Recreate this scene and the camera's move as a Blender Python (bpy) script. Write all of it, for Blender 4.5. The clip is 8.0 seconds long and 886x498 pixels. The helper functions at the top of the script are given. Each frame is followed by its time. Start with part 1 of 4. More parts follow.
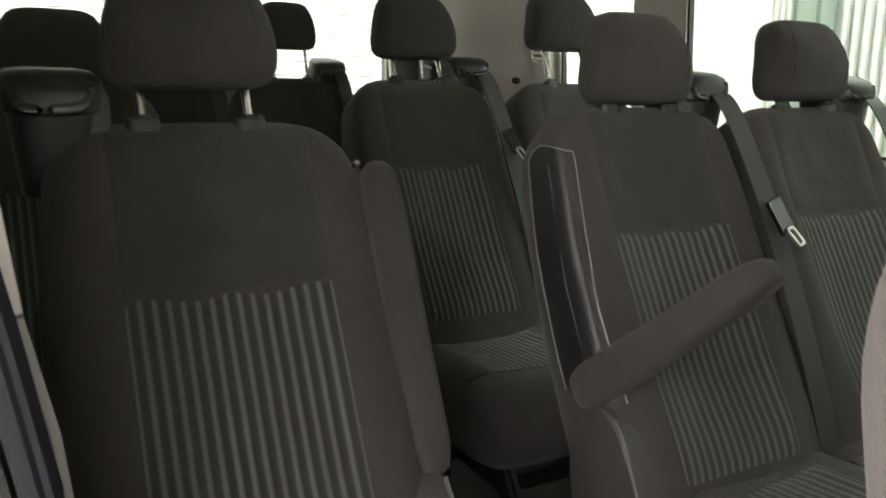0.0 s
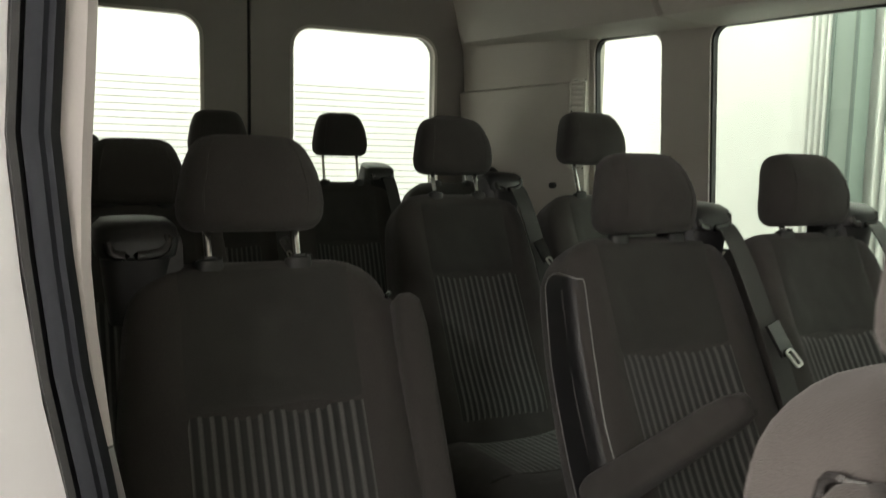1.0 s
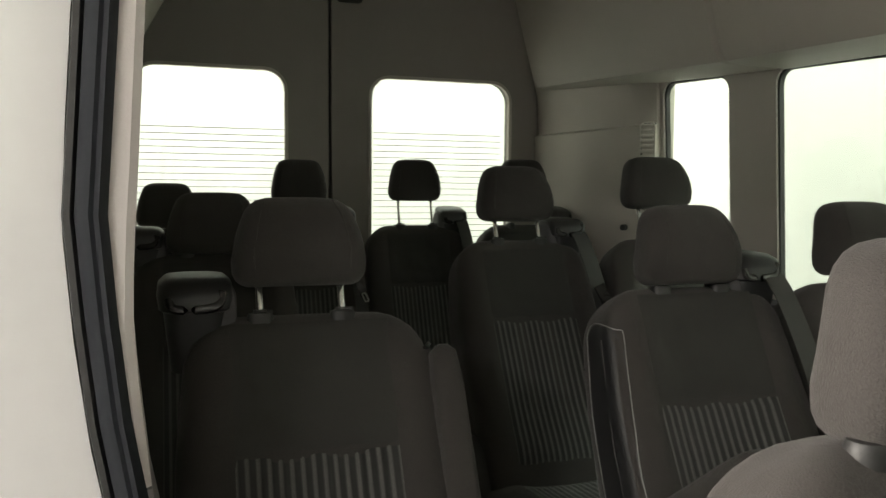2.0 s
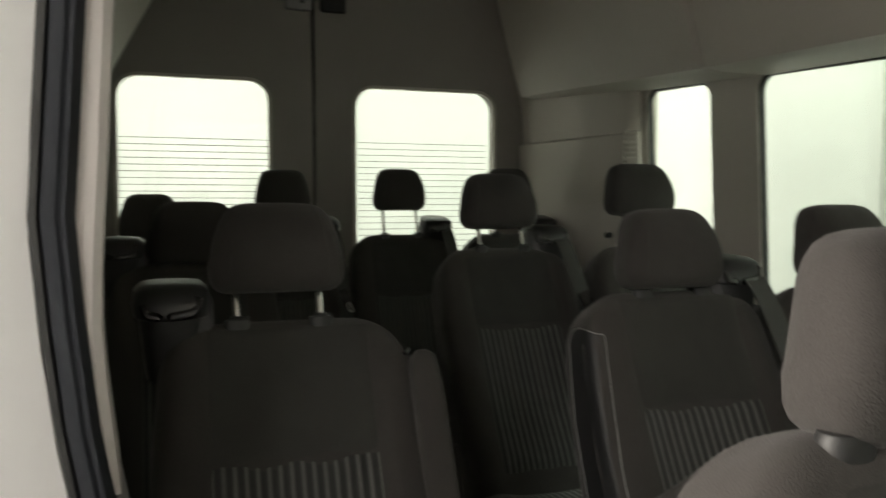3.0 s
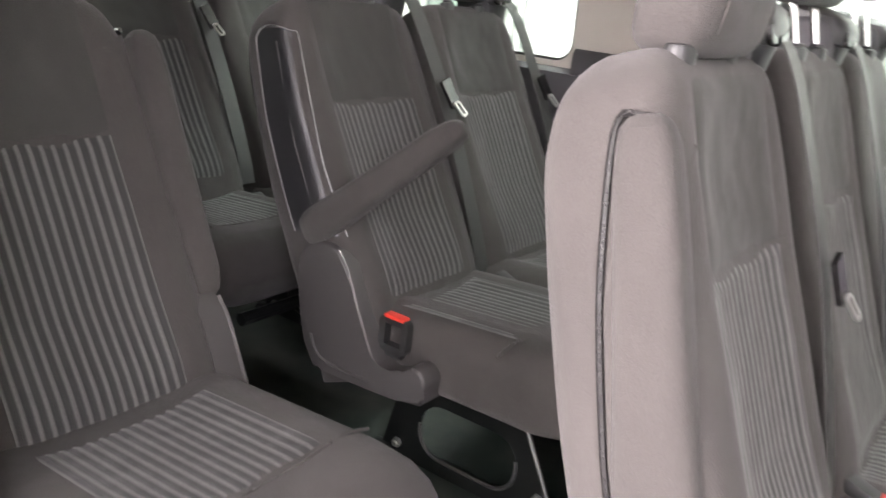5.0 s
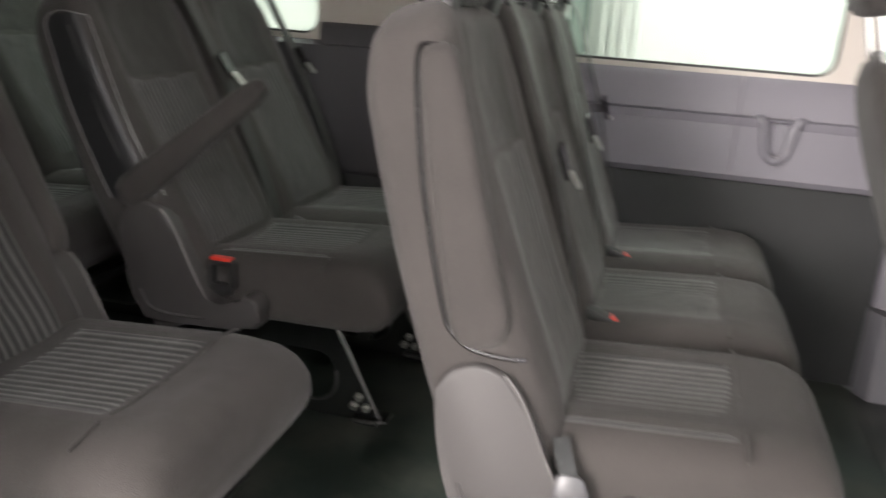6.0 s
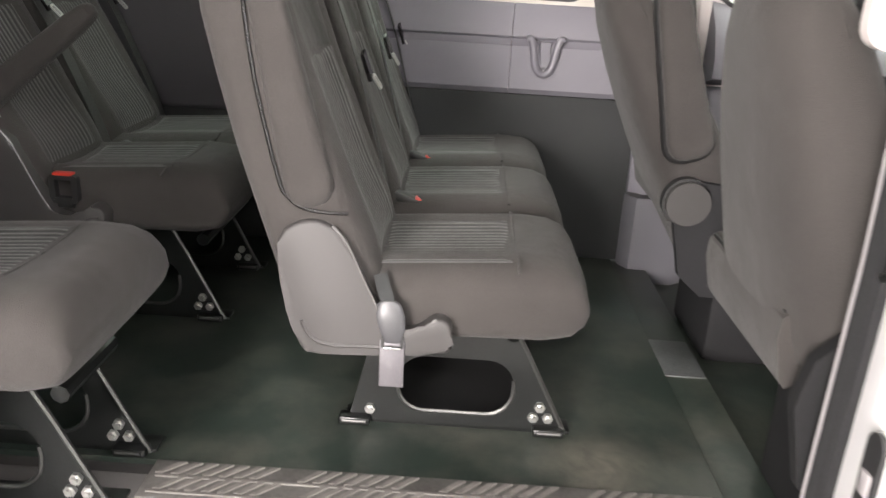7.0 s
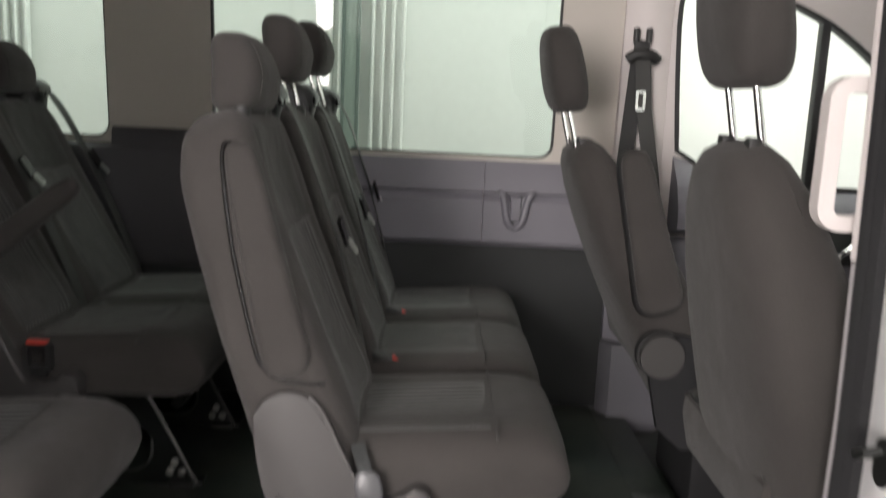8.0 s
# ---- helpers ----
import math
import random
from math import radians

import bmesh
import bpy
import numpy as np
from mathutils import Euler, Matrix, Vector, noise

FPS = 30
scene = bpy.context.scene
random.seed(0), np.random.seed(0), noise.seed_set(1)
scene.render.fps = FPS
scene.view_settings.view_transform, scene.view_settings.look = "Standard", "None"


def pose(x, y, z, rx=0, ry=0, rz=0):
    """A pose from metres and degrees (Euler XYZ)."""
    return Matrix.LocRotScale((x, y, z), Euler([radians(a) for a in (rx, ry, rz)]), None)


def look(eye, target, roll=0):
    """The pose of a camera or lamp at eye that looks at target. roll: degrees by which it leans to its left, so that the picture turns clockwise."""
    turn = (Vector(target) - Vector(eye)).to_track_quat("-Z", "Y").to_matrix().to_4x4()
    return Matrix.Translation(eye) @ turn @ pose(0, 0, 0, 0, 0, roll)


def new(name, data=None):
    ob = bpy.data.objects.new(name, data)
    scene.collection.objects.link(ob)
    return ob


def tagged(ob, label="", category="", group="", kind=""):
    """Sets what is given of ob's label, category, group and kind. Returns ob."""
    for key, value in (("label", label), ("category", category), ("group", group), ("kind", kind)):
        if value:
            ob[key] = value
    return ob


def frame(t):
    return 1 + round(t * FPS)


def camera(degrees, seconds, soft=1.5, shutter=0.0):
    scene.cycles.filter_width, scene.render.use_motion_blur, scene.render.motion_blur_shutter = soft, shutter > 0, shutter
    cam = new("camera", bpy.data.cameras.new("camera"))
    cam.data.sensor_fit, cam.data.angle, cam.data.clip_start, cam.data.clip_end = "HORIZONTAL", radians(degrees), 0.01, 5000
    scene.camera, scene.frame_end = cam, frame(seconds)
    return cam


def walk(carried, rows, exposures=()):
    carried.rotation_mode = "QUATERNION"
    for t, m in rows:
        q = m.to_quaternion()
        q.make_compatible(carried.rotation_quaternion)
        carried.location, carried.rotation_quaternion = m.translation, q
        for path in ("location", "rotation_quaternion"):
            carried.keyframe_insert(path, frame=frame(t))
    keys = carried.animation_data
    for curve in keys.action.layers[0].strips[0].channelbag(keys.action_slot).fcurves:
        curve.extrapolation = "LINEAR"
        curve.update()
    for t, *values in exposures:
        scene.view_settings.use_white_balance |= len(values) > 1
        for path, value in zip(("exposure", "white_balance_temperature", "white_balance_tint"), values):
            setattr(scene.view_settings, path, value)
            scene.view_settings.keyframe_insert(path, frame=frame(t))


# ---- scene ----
cam = camera(57.5, 8.0, 1.35, 0.5)
PATH = [
    (0, (0.1255, 0.1208, 0.9642), (1.0274, 1.7358, 0.5906), 0.9),
    (0.5, (0.1039, 0.0898, 1.0179), (0.9395, 1.7507, 0.6972), 0.9),
    (1, (0.0995, -0.0222, 1.0642), (0.9006, 1.6743, 0.8585), 1.2),
    (1.5, (0.1019, -0.0934, 1.0943), (0.8774, 1.6198, 0.9396), 1.0),
    (1.7, (0.1255, -0.1132, 1.1047), (0.8075, 1.6396, 0.9547), 0.7),
    (2.8, (0.1953, -0.1179, 1.0981), (0.7255, 1.6906, 0.9981), 0.2),
    (3, (0.1811, -0.1142, 1.0915), (0.7934, 1.6670, 0.9887), 0.0),
    (3.5, (0.1226, -0.0642, 1.0500), (0.9849, 1.6009, 0.8358), -0.0),
    (4, (0.0094, -0.0104, 1.0009), (1.0358, 1.5066, 0.5491), 1.2),
    (4.5, (-0.0736, 0.0151, 0.9745), (1.2321, 1.2500, 0.4019), 4.7),
    (4.7, (-0.1019, 0.0198, 0.9764), (1.2934, 1.1491, 0.3953), 5.9),
    (5.8, (-0.4321, -0.0368, 0.9538), (1.2557, 0.5906, 0.3906), 4.5),
    (6, (-0.5019, -0.0151, 0.9434), (1.2443, 0.4349, 0.3877), 3.8),
    (6.5, (-0.6453, -0.0085, 0.9179), (1.1311, 0.1208, 0.2953), 2.4),
    (7, (-0.8217, -0.0670, 0.8943), (0.9604, -0.0434, 0.2726), 3.5),
    (7.5, (-0.9151, -0.0868, 0.9170), (0.8887, -0.0840, 0.3632), 3.3),
    (8, (-0.8255, -0.0651, 0.9575), (1.0340, -0.0792, 0.6368), 2.6),
]
EXPOSURES = (
    (0.0, 0.42, 6990, 8), (0.5, 0.02, 7080, 7), (1.0, -0.20, 7120, 7), (1.5, -0.12, 7210, 6), (3.0, -0.46, 7180, 6), (3.5, 0.03, 7210, 7), (4.0, 0.86, 6710, 13), (4.5, 1.48, 6560, 20), (4.7, 1.48, 6560, 20),
    (5.8, 0.25, 6670, 13), (6.5, 0.0, 6700, 11), (7.0, 0.25, 6700, 11), (7.5, -0.44, 6730, 12), (8.0, -0.93, 6650, 11),
)
K = 1.06  # metres to one unit of the plan below


def at(p):
    return tuple(c * K for c in p)


walk(cam, [(t, look(at(eye), at(target), roll)) for t, eye, target, roll in PATH], EXPOSURES)

# ---------------------------------------------------------------- light
world = bpy.data.worlds.new("hall_air")
world.use_nodes = True
world.node_tree.nodes["Background"].inputs[0].default_value = (0.9, 0.95, 0.92, 1)
world.node_tree.nodes["Background"].inputs[1].default_value = 0.1
scene.world = world


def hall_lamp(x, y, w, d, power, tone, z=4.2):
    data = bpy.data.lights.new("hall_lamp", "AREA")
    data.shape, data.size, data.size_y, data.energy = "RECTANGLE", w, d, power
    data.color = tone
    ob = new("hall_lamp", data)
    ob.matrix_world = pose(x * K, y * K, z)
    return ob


WARM, COOL = (0.985, 0.935, 0.98), (0.95, 1.0, 0.955)
# lamps under the hall ceiling, none seen, placed to set the light
for lx, ly, power, tone in ((-4.9, -3.0, 140, WARM), (-4.9, -0.8, 80, WARM), (-4.9, 1.2, 110, WARM), (-4.9, 5.0, 60, WARM), (2.75, -2.8, 125, COOL), (0.9, -2.8, 115, COOL), (2.75, 0.6, 50, COOL), (0.9, 0.6, 76, COOL), (2.75, 4.4, 42, COOL), (0.9, 3.4, 52, COOL), (0.9, 5.0, 74, COOL), (0.9, -5.0, 130, COOL)):
    hall_lamp(lx, ly, 0.5, 2.6, power, tone)
# added fill lamp, no such source known, for the single seat and pillar
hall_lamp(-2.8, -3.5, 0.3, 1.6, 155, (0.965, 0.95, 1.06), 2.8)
# added lamps, unseen, for the greenish light through the far windows
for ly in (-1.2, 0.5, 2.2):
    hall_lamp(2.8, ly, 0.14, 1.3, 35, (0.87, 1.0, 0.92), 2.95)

# added light that falls in at the open side door, its source unseen
door_light = bpy.data.lights.new("gate_daylight", "AREA")
door_light.shape, door_light.size, door_light.size_y, door_light.energy, door_light.color = "RECTANGLE", 1.6, 2.3, 830, (0.985, 0.93, 0.92)
new("gate_daylight", door_light).matrix_world = look(at((-5.3, 2.0, 1.25)), at((0.5, 0.1, 0.5)))

# ---------------------------------------------------------------- materials


def material(name, color, rough=0.7, metal=0.0, spread=0.25, scale=30.0, bump=0.15, fine=220.0, coat=0.0, sheen=0.0, spec=0.5, soft=0.0):
    """Base colour varied at two scales, with a fine relief."""
    m = bpy.data.materials.new(name)
    m.use_nodes = True
    n, l = m.node_tree.nodes, m.node_tree.links
    b = n["Principled BSDF"]
    b.inputs["Roughness"].default_value, b.inputs["Metallic"].default_value = rough, metal
    b.inputs["Coat Weight"].default_value, b.inputs["Sheen Weight"].default_value = coat, sheen
    b.inputs["Specular IOR Level"].default_value = spec
    co = n.new("ShaderNodeTexCoord")
    big, small = n.new("ShaderNodeTexNoise"), n.new("ShaderNodeTexNoise")
    big.inputs["Scale"].default_value, big.inputs["Detail"].default_value = scale * 0.12, 4
    small.inputs["Scale"].default_value, small.inputs["Detail"].default_value = fine, 3
    mix = n.new("ShaderNodeMath")
    mix.operation = "MULTIPLY_ADD"
    mix.inputs[1].default_value = 0.55
    ramp = n.new("ShaderNodeValToRGB")
    lo, hi = 1 - spread, 1 + spread
    ramp.color_ramp.elements[0].position, ramp.color_ramp.elements[1].position = 0.25, 0.95
    ramp.color_ramp.elements[0].color = (color[0] * lo, color[1] * lo, color[2] * lo, 1)
    ramp.color_ramp.elements[1].color = (min(color[0] * hi, 1), min(color[1] * hi, 1), min(color[2] * hi, 1), 1)
    bm_ = n.new("ShaderNodeBump")
    bm_.inputs["Strength"].default_value, bm_.inputs["Distance"].default_value = bump, 0.002
    l.new(co.outputs["Object"], big.inputs["Vector"])
    l.new(co.outputs["Object"], small.inputs["Vector"])
    l.new(small.outputs["Fac"], mix.inputs[0])
    half = n.new("ShaderNodeMath")
    half.operation = "MULTIPLY"
    half.inputs[1].default_value = 0.6
    l.new(big.outputs["Fac"], half.inputs[0])
    l.new(half.outputs[0], mix.inputs[2])
    l.new(mix.outputs[0], ramp.inputs["Fac"])
    l.new(ramp.outputs["Color"], b.inputs["Base Color"])
    l.new(small.outputs["Fac"], bm_.inputs["Height"])
    l.new(bm_.outputs["Normal"], b.inputs["Normal"])
    if soft:  # slack and dents in upholstery
        dent, low = n.new("ShaderNodeTexNoise"), n.new("ShaderNodeBump")
        dent.inputs["Scale"].default_value, dent.inputs["Detail"].default_value = 9.0, 2
        low.inputs["Strength"].default_value, low.inputs["Distance"].default_value = soft, 0.03
        l.new(co.outputs["Object"], dent.inputs["Vector"])
        l.new(dent.outputs["Fac"], low.inputs["Height"])
        l.new(low.outputs["Normal"], bm_.inputs["Normal"])
    return m


def stripe_material(name, dark, light, period):
    """Corded cloth: pale cords on a dark ground across the object's x axis."""
    m = material(name, dark, 0.85, spread=0.3, fine=500, bump=0.3, sheen=0.2, soft=0.4)
    n, l = m.node_tree.nodes, m.node_tree.links
    b = n["Principled BSDF"]
    ramp = b.inputs["Base Color"].links[0].from_socket
    co = n.new("ShaderNodeTexCoord")
    sep = n.new("ShaderNodeSeparateXYZ")
    l.new(co.outputs["Object"], sep.inputs[0])
    div = n.new("ShaderNodeMath")
    div.operation, div.inputs[1].default_value = "DIVIDE", period
    l.new(sep.outputs["X"], div.inputs[0])
    tri = n.new("ShaderNodeMath")
    tri.operation, tri.inputs[1].default_value = "PINGPONG", 0.5
    l.new(div.outputs[0], tri.inputs[0])
    step = n.new("ShaderNodeMapRange")
    step.inputs["From Min"].default_value, step.inputs["From Max"].default_value = 0.22, 0.40
    l.new(tri.outputs[0], step.inputs["Value"])
    weave = n.new("ShaderNodeTexNoise")
    weave.inputs["Scale"].default_value = 900
    l.new(co.outputs["Object"], weave.inputs["Vector"])
    fac = n.new("ShaderNodeMath")
    fac.operation = "MULTIPLY"
    l.new(step.outputs["Result"], fac.inputs[0])
    broken = n.new("ShaderNodeMapRange")
    broken.inputs["From Min"].default_value, broken.inputs["From Max"].default_value = 0.3, 0.6
    broken.inputs["To Min"].default_value = 0.45
    l.new(weave.outputs["Fac"], broken.inputs["Value"])
    l.new(broken.outputs["Result"], fac.inputs[1])
    mix = n.new("ShaderNodeMix")
    mix.data_type = "RGBA"
    l.new(fac.outputs[0], mix.inputs["Factor"])
    l.new(ramp, mix.inputs["A"])
    mix.inputs["B"].default_value = (*light, 1)
    l.new(mix.outputs["Result"], b.inputs["Base Color"])
    return m


def glass_material(name, tint):
    m = bpy.data.materials.new(name)
    m.use_nodes = True
    n, l = m.node_tree.nodes, m.node_tree.links
    n.clear()
    out, mix = n.new("ShaderNodeOutputMaterial"), n.new("ShaderNodeMixShader")
    clear, gloss = n.new("ShaderNodeBsdfTransparent"), n.new("ShaderNodeBsdfGlossy")
    clear.inputs["Color"].default_value = (*tint, 1)
    gloss.inputs["Roughness"].default_value = 0.02
    mix.inputs[0].default_value = 0.05
    l.new(clear.outputs[0], mix.inputs[1])
    l.new(gloss.outputs[0], mix.inputs[2])
    l.new(mix.outputs[0], out.inputs["Surface"])
    return m


PERIOD = 0.0157 * K
CLOTH = material("charcoal_cloth", (0.0365, 0.0325, 0.030), 0.9, spread=0.52, fine=600, bump=0.6, sheen=0.08, soft=0.3)
PANEL = material("smooth_panel_cloth", (0.0285, 0.0275, 0.0245), 0.88, spread=0.28, fine=600, bump=0.3, sheen=0.08, soft=0.4)
CORD = stripe_material("corded_cloth", (0.017, 0.017, 0.016), (0.100, 0.098, 0.093), PERIOD)
FOOT = material("pillar_foot_plastic", (0.155, 0.153, 0.168), 0.55, spread=0.1, fine=450, bump=0.12)
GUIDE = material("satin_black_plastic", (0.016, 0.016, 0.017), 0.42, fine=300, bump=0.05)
DARKPLASTIC = material("black_plastic", (0.018, 0.018, 0.018), 0.5, fine=400, bump=0.1)
GREYPLASTIC = material("grey_plastic", (0.048, 0.045, 0.044), 0.55, spread=0.1, fine=500, bump=0.12)
CLOTHGREY = material("grey_hinge_plastic", (0.038, 0.036, 0.034), 0.6, spread=0.12, fine=500, bump=0.12)
COVEREDGE = material("edge_highlight_grey", (0.10, 0.095, 0.093), 0.2, spread=0.1, fine=500, bump=0.02)
PALEPLASTIC = material("pale_plastic", (0.31, 0.292, 0.298), 0.5, spread=0.08, fine=400, bump=0.08)
SLEEVE = material("frosted_sleeve", (0.06, 0.06, 0.064), 0.35, spread=0.1, fine=200, bump=0.05)
ENDPLATE = material("belt_end_metal", (0.135, 0.128, 0.137), 0.4, 0.3, spread=0.15, fine=200, bump=0.05)
GLOSSBLACK = material("gloss_black_piping", (0.015, 0.014, 0.014), 0.22, spread=0.2, bump=0.03)
PIPING = material("dull_bright_piping", (0.28, 0.275, 0.27), 0.35, 0.6, spread=0.15, bump=0.03)
CHROME = material("chrome", (0.75, 0.75, 0.74), 0.16, 1.0, spread=0.05, bump=0.02)
STEEL = material("black_steel", (0.010, 0.011, 0.0105), 0.28, 0.0, spread=0.4, fine=160, bump=0.12)
FOLD = material("bright_steel_edge", (0.10, 0.10, 0.097), 0.35, 0.7, spread=0.35, bump=0.05)
BOLT = material("zinc_bolt", (0.5, 0.5, 0.48), 0.35, 0.9, spread=0.2, bump=0.05)
WEB = material("belt_webbing", (0.034, 0.034, 0.032), 0.55, spread=0.3, fine=900, bump=0.3)
RED = material("red_button", (0.6, 0.04, 0.025), 0.45, spread=0.1, bump=0.03)
TRIM = material("beige_grey_trim", (0.50, 0.465, 0.42), 0.6, spread=0.08, fine=450, bump=0.12)
CREAM = material("cream_trim", (0.60, 0.555, 0.54), 0.55, spread=0.06, fine=450, bump=0.1)
HEADLINER = material("headliner", (0.5, 0.47, 0.43), 0.9, spread=0.1, fine=600, bump=0.3)
REARDOOR = material("rear_door_trim", (0.27, 0.25, 0.23), 0.65, spread=0.1, fine=450, bump=0.12)
SIDEPANEL = material("side_panel_grey", (0.17, 0.164, 0.186), 0.6, spread=0.07, fine=450, bump=0.15)
DARKTRIM = material("dark_grey_trim", (0.06, 0.058, 0.062), 0.7, spread=0.12, fine=450, bump=0.15)
HOOK = material("hook_plastic", (0.15, 0.145, 0.165), 0.3, spread=0.1, fine=450, bump=0.04)
CARPET = material("wall_carpet", (0.035, 0.037, 0.037), 0.95, spread=0.35, fine=800, bump=0.6)
RUBBER = material("seal_rubber", (0.02, 0.02, 0.021), 0.5, spread=0.3, fine=200, bump=0.08)
DULLSEAL = material("dull_seal_rubber", (0.016, 0.016, 0.017), 0.7, spread=0.3, fine=200, bump=0.1, spec=0.25)
SEALBLUE = material("seal_lip", (0.017, 0.019, 0.025), 0.7, spread=0.2, fine=120, bump=0.05, spec=0.3)
PAINT = material("white_body_paint", (0.8, 0.79, 0.8), 0.25, spread=0.03, fine=40, bump=0.02, coat=0.5)
SILL = material("worn_sill_plastic", (0.105, 0.1, 0.093), 0.5, spread=0.5, scale=90, fine=120, bump=0.2)
SILLBAR = material("worn_tread_plastic", (0.15, 0.14, 0.13), 0.45, spread=0.45, scale=120, fine=90, bump=0.2)
WALLWHITE = material("hall_wall_white", (0.86, 0.87, 0.85), 0.8, spread=0.05, scale=6, fine=20, bump=0.05)
POSTGREEN = material("hall_post", (0.30, 0.36, 0.33), 0.5, spread=0.1, scale=8)
POSTEDGE = material("hall_post_edge", (0.16, 0.2, 0.185), 0.45, spread=0.1, scale=8)
CONCRETE = material("hall_floor", (0.24, 0.235, 0.225), 0.6, spread=0.25, scale=12, fine=60, bump=0.1)
GLASS = glass_material("tinted_glass", (0.585, 0.64, 0.615))
CLEAR = glass_material("clear_glass", (0.93, 0.95, 0.94))


def floor_material():
    m = material("floor_mat", (0.021, 0.030, 0.025), 0.42, spread=0.45, scale=60, fine=260, bump=0.25)
    n, l = m.node_tree.nodes, m.node_tree.links
    b = n["Principled BSDF"]
    base = b.inputs["Base Color"].links[0].from_socket
    co, dust = n.new("ShaderNodeTexCoord"), n.new("ShaderNodeTexNoise")
    dust.inputs["Scale"].default_value, dust.inputs["Detail"].default_value, dust.inputs["Roughness"].default_value = 4.4, 8, 0.72
    l.new(co.outputs["Object"], dust.inputs["Vector"])
    fac = n.new("ShaderNodeMapRange")
    fac.inputs["From Min"].default_value, fac.inputs["From Max"].default_value, fac.inputs["To Max"].default_value = 0.44, 0.72, 0.30
    l.new(dust.outputs["Fac"], fac.inputs["Value"])
    mix = n.new("ShaderNodeMix")
    mix.data_type = "RGBA"
    mix.inputs["B"].default_value = (0.2, 0.18, 0.15, 1)
    dist, near, spot = n.new("ShaderNodeVectorMath"), n.new("ShaderNodeMapRange"), n.new("ShaderNodeMath")
    dist.operation, dist.inputs[1].default_value = "DISTANCE", (0.55, -0.40, 0.0)  # a worn, muddy patch by the entrance
    near.inputs["From Min"].default_value, near.inputs["From Max"].default_value = 0.13, 0.02
    near.inputs["To Min"].default_value, near.inputs["To Max"].default_value = 0.0, 0.9
    swirl = n.new("ShaderNodeTexNoise")
    swirl.inputs["Scale"].default_value, swirl.inputs["Detail"].default_value, swirl.inputs["Distortion"].default_value = 11, 5, 2.5
    l.new(co.outputs["Object"], swirl.inputs["Vector"])
    l.new(co.outputs["Object"], dist.inputs[0])
    l.new(dist.outputs["Value"], near.inputs["Value"])
    spot.operation = "MULTIPLY"
    l.new(near.outputs["Result"], spot.inputs[0])
    l.new(swirl.outputs["Fac"], spot.inputs[1])
    both = n.new("ShaderNodeMath")
    both.operation, both.use_clamp = "ADD", True
    l.new(spot.outputs[0], both.inputs[0])
    l.new(fac.outputs["Result"], both.inputs[1])
    l.new(both.outputs[0], mix.inputs["Factor"])
    l.new(base, mix.inputs["A"])
    l.new(mix.outputs["Result"], b.inputs["Base Color"])
    rr = n.new("ShaderNodeMapRange")
    rr.inputs["To Min"].default_value, rr.inputs["To Max"].default_value = 0.24, 0.50
    l.new(dust.outputs["Fac"], rr.inputs["Value"])
    l.new(rr.outputs["Result"], b.inputs["Roughness"])
    return m


FLOORMAT = floor_material()
FLOORPLATE = material("scuffed_plate", (0.12, 0.125, 0.125), 0.4, 0.4, spread=0.45, scale=80, fine=140, bump=0.15)

# ---------------------------------------------------------------- mesh helpers
MESHES = {}


def thing(name, loc, label, category, group="", kind=""):
    ob = new(name)
    ob.empty_display_size = 0.1
    ob.location = at(loc)
    return tagged(ob, label, category, group, kind)


def part(name, bm, mat, parent=None, label="", loc=(0, 0, 0), key="", smooth=True):
    """One mesh object from a bmesh in plan units; key: shares the mesh between alike parts (bm may then be a function)."""
    if key and key in MESHES:
        me = MESHES[key]
    else:
        if callable(bm):
            bm = bm()
        bm.transform(Matrix.Scale(K, 4))
        bmesh.ops.recalc_face_normals(bm, faces=bm.faces)
        if smooth:
            for f in bm.faces:
                f.smooth = True
            for e in bm.edges:
                if len(e.link_faces) == 2 and e.calc_face_angle(0) > 0.7:
                    e.smooth = False
        me = bpy.data.meshes.new(name)
        bm.to_mesh(me)
        bm.free()
        me.materials.append(mat)
        if key:
            MESHES[key] = me
    ob = new(name, me)
    ob.parent = parent
    ob.location = at(loc)
    if label:
        ob["label"] = label
    return ob


def structure(name, bm, mat, label, category, loc=(0, 0, 0), smooth=True):
    return tagged(part(name, bm, mat, None, "", loc, "", smooth), label, category, kind="structure")


def bevel(bm, w, seg=2, angle=0.5):
    edges = [e for e in bm.edges if len(e.link_faces) == 2 and e.calc_face_angle(0) > angle]
    if w > 0 and edges:
        bmesh.ops.bevel(bm, geom=edges, offset=w, segments=seg, profile=0.5, affect="EDGES", clamp_overlap=True)
    return bm


def box(lo, hi, w=0.0, seg=2, bm=None):
    b = bmesh.new()
    bmesh.ops.create_cube(b, size=1)
    s = [h - l for l, h in zip(lo, hi)]
    c = [(h + l) / 2 for l, h in zip(lo, hi)]
    b.transform(Matrix.Translation(c) @ Matrix.Diagonal((*s, 1)))
    bevel(b, w, seg)
    return join(bm, b)


def join(bm, other):
    if bm is None:
        return other
    me = bpy.data.meshes.new("joined")
    other.to_mesh(me)
    other.free()
    bm.from_mesh(me)
    bpy.data.meshes.remove(me)
    return bm


def loft(rings, cap=True, closed=True):
    bm = bmesh.new()
    rows = [[bm.verts.new(p) for p in r] for r in rings]
    n = len(rows[0])
    for a, b in zip(rows, rows[1:]):
        for i in range(n if closed else n - 1):
            j = (i + 1) % n
            bm.faces.new((a[i], a[j], b[j], b[i]))
    if cap and closed:
        bm.faces.new(rows[0][::-1])
        bm.faces.new(rows[-1])
    return bm


def sheet(f, us, vs):
    """An open surface from f(u, v)."""
    return loft([[f(u, v) for u in us] for v in vs], cap=False, closed=False)


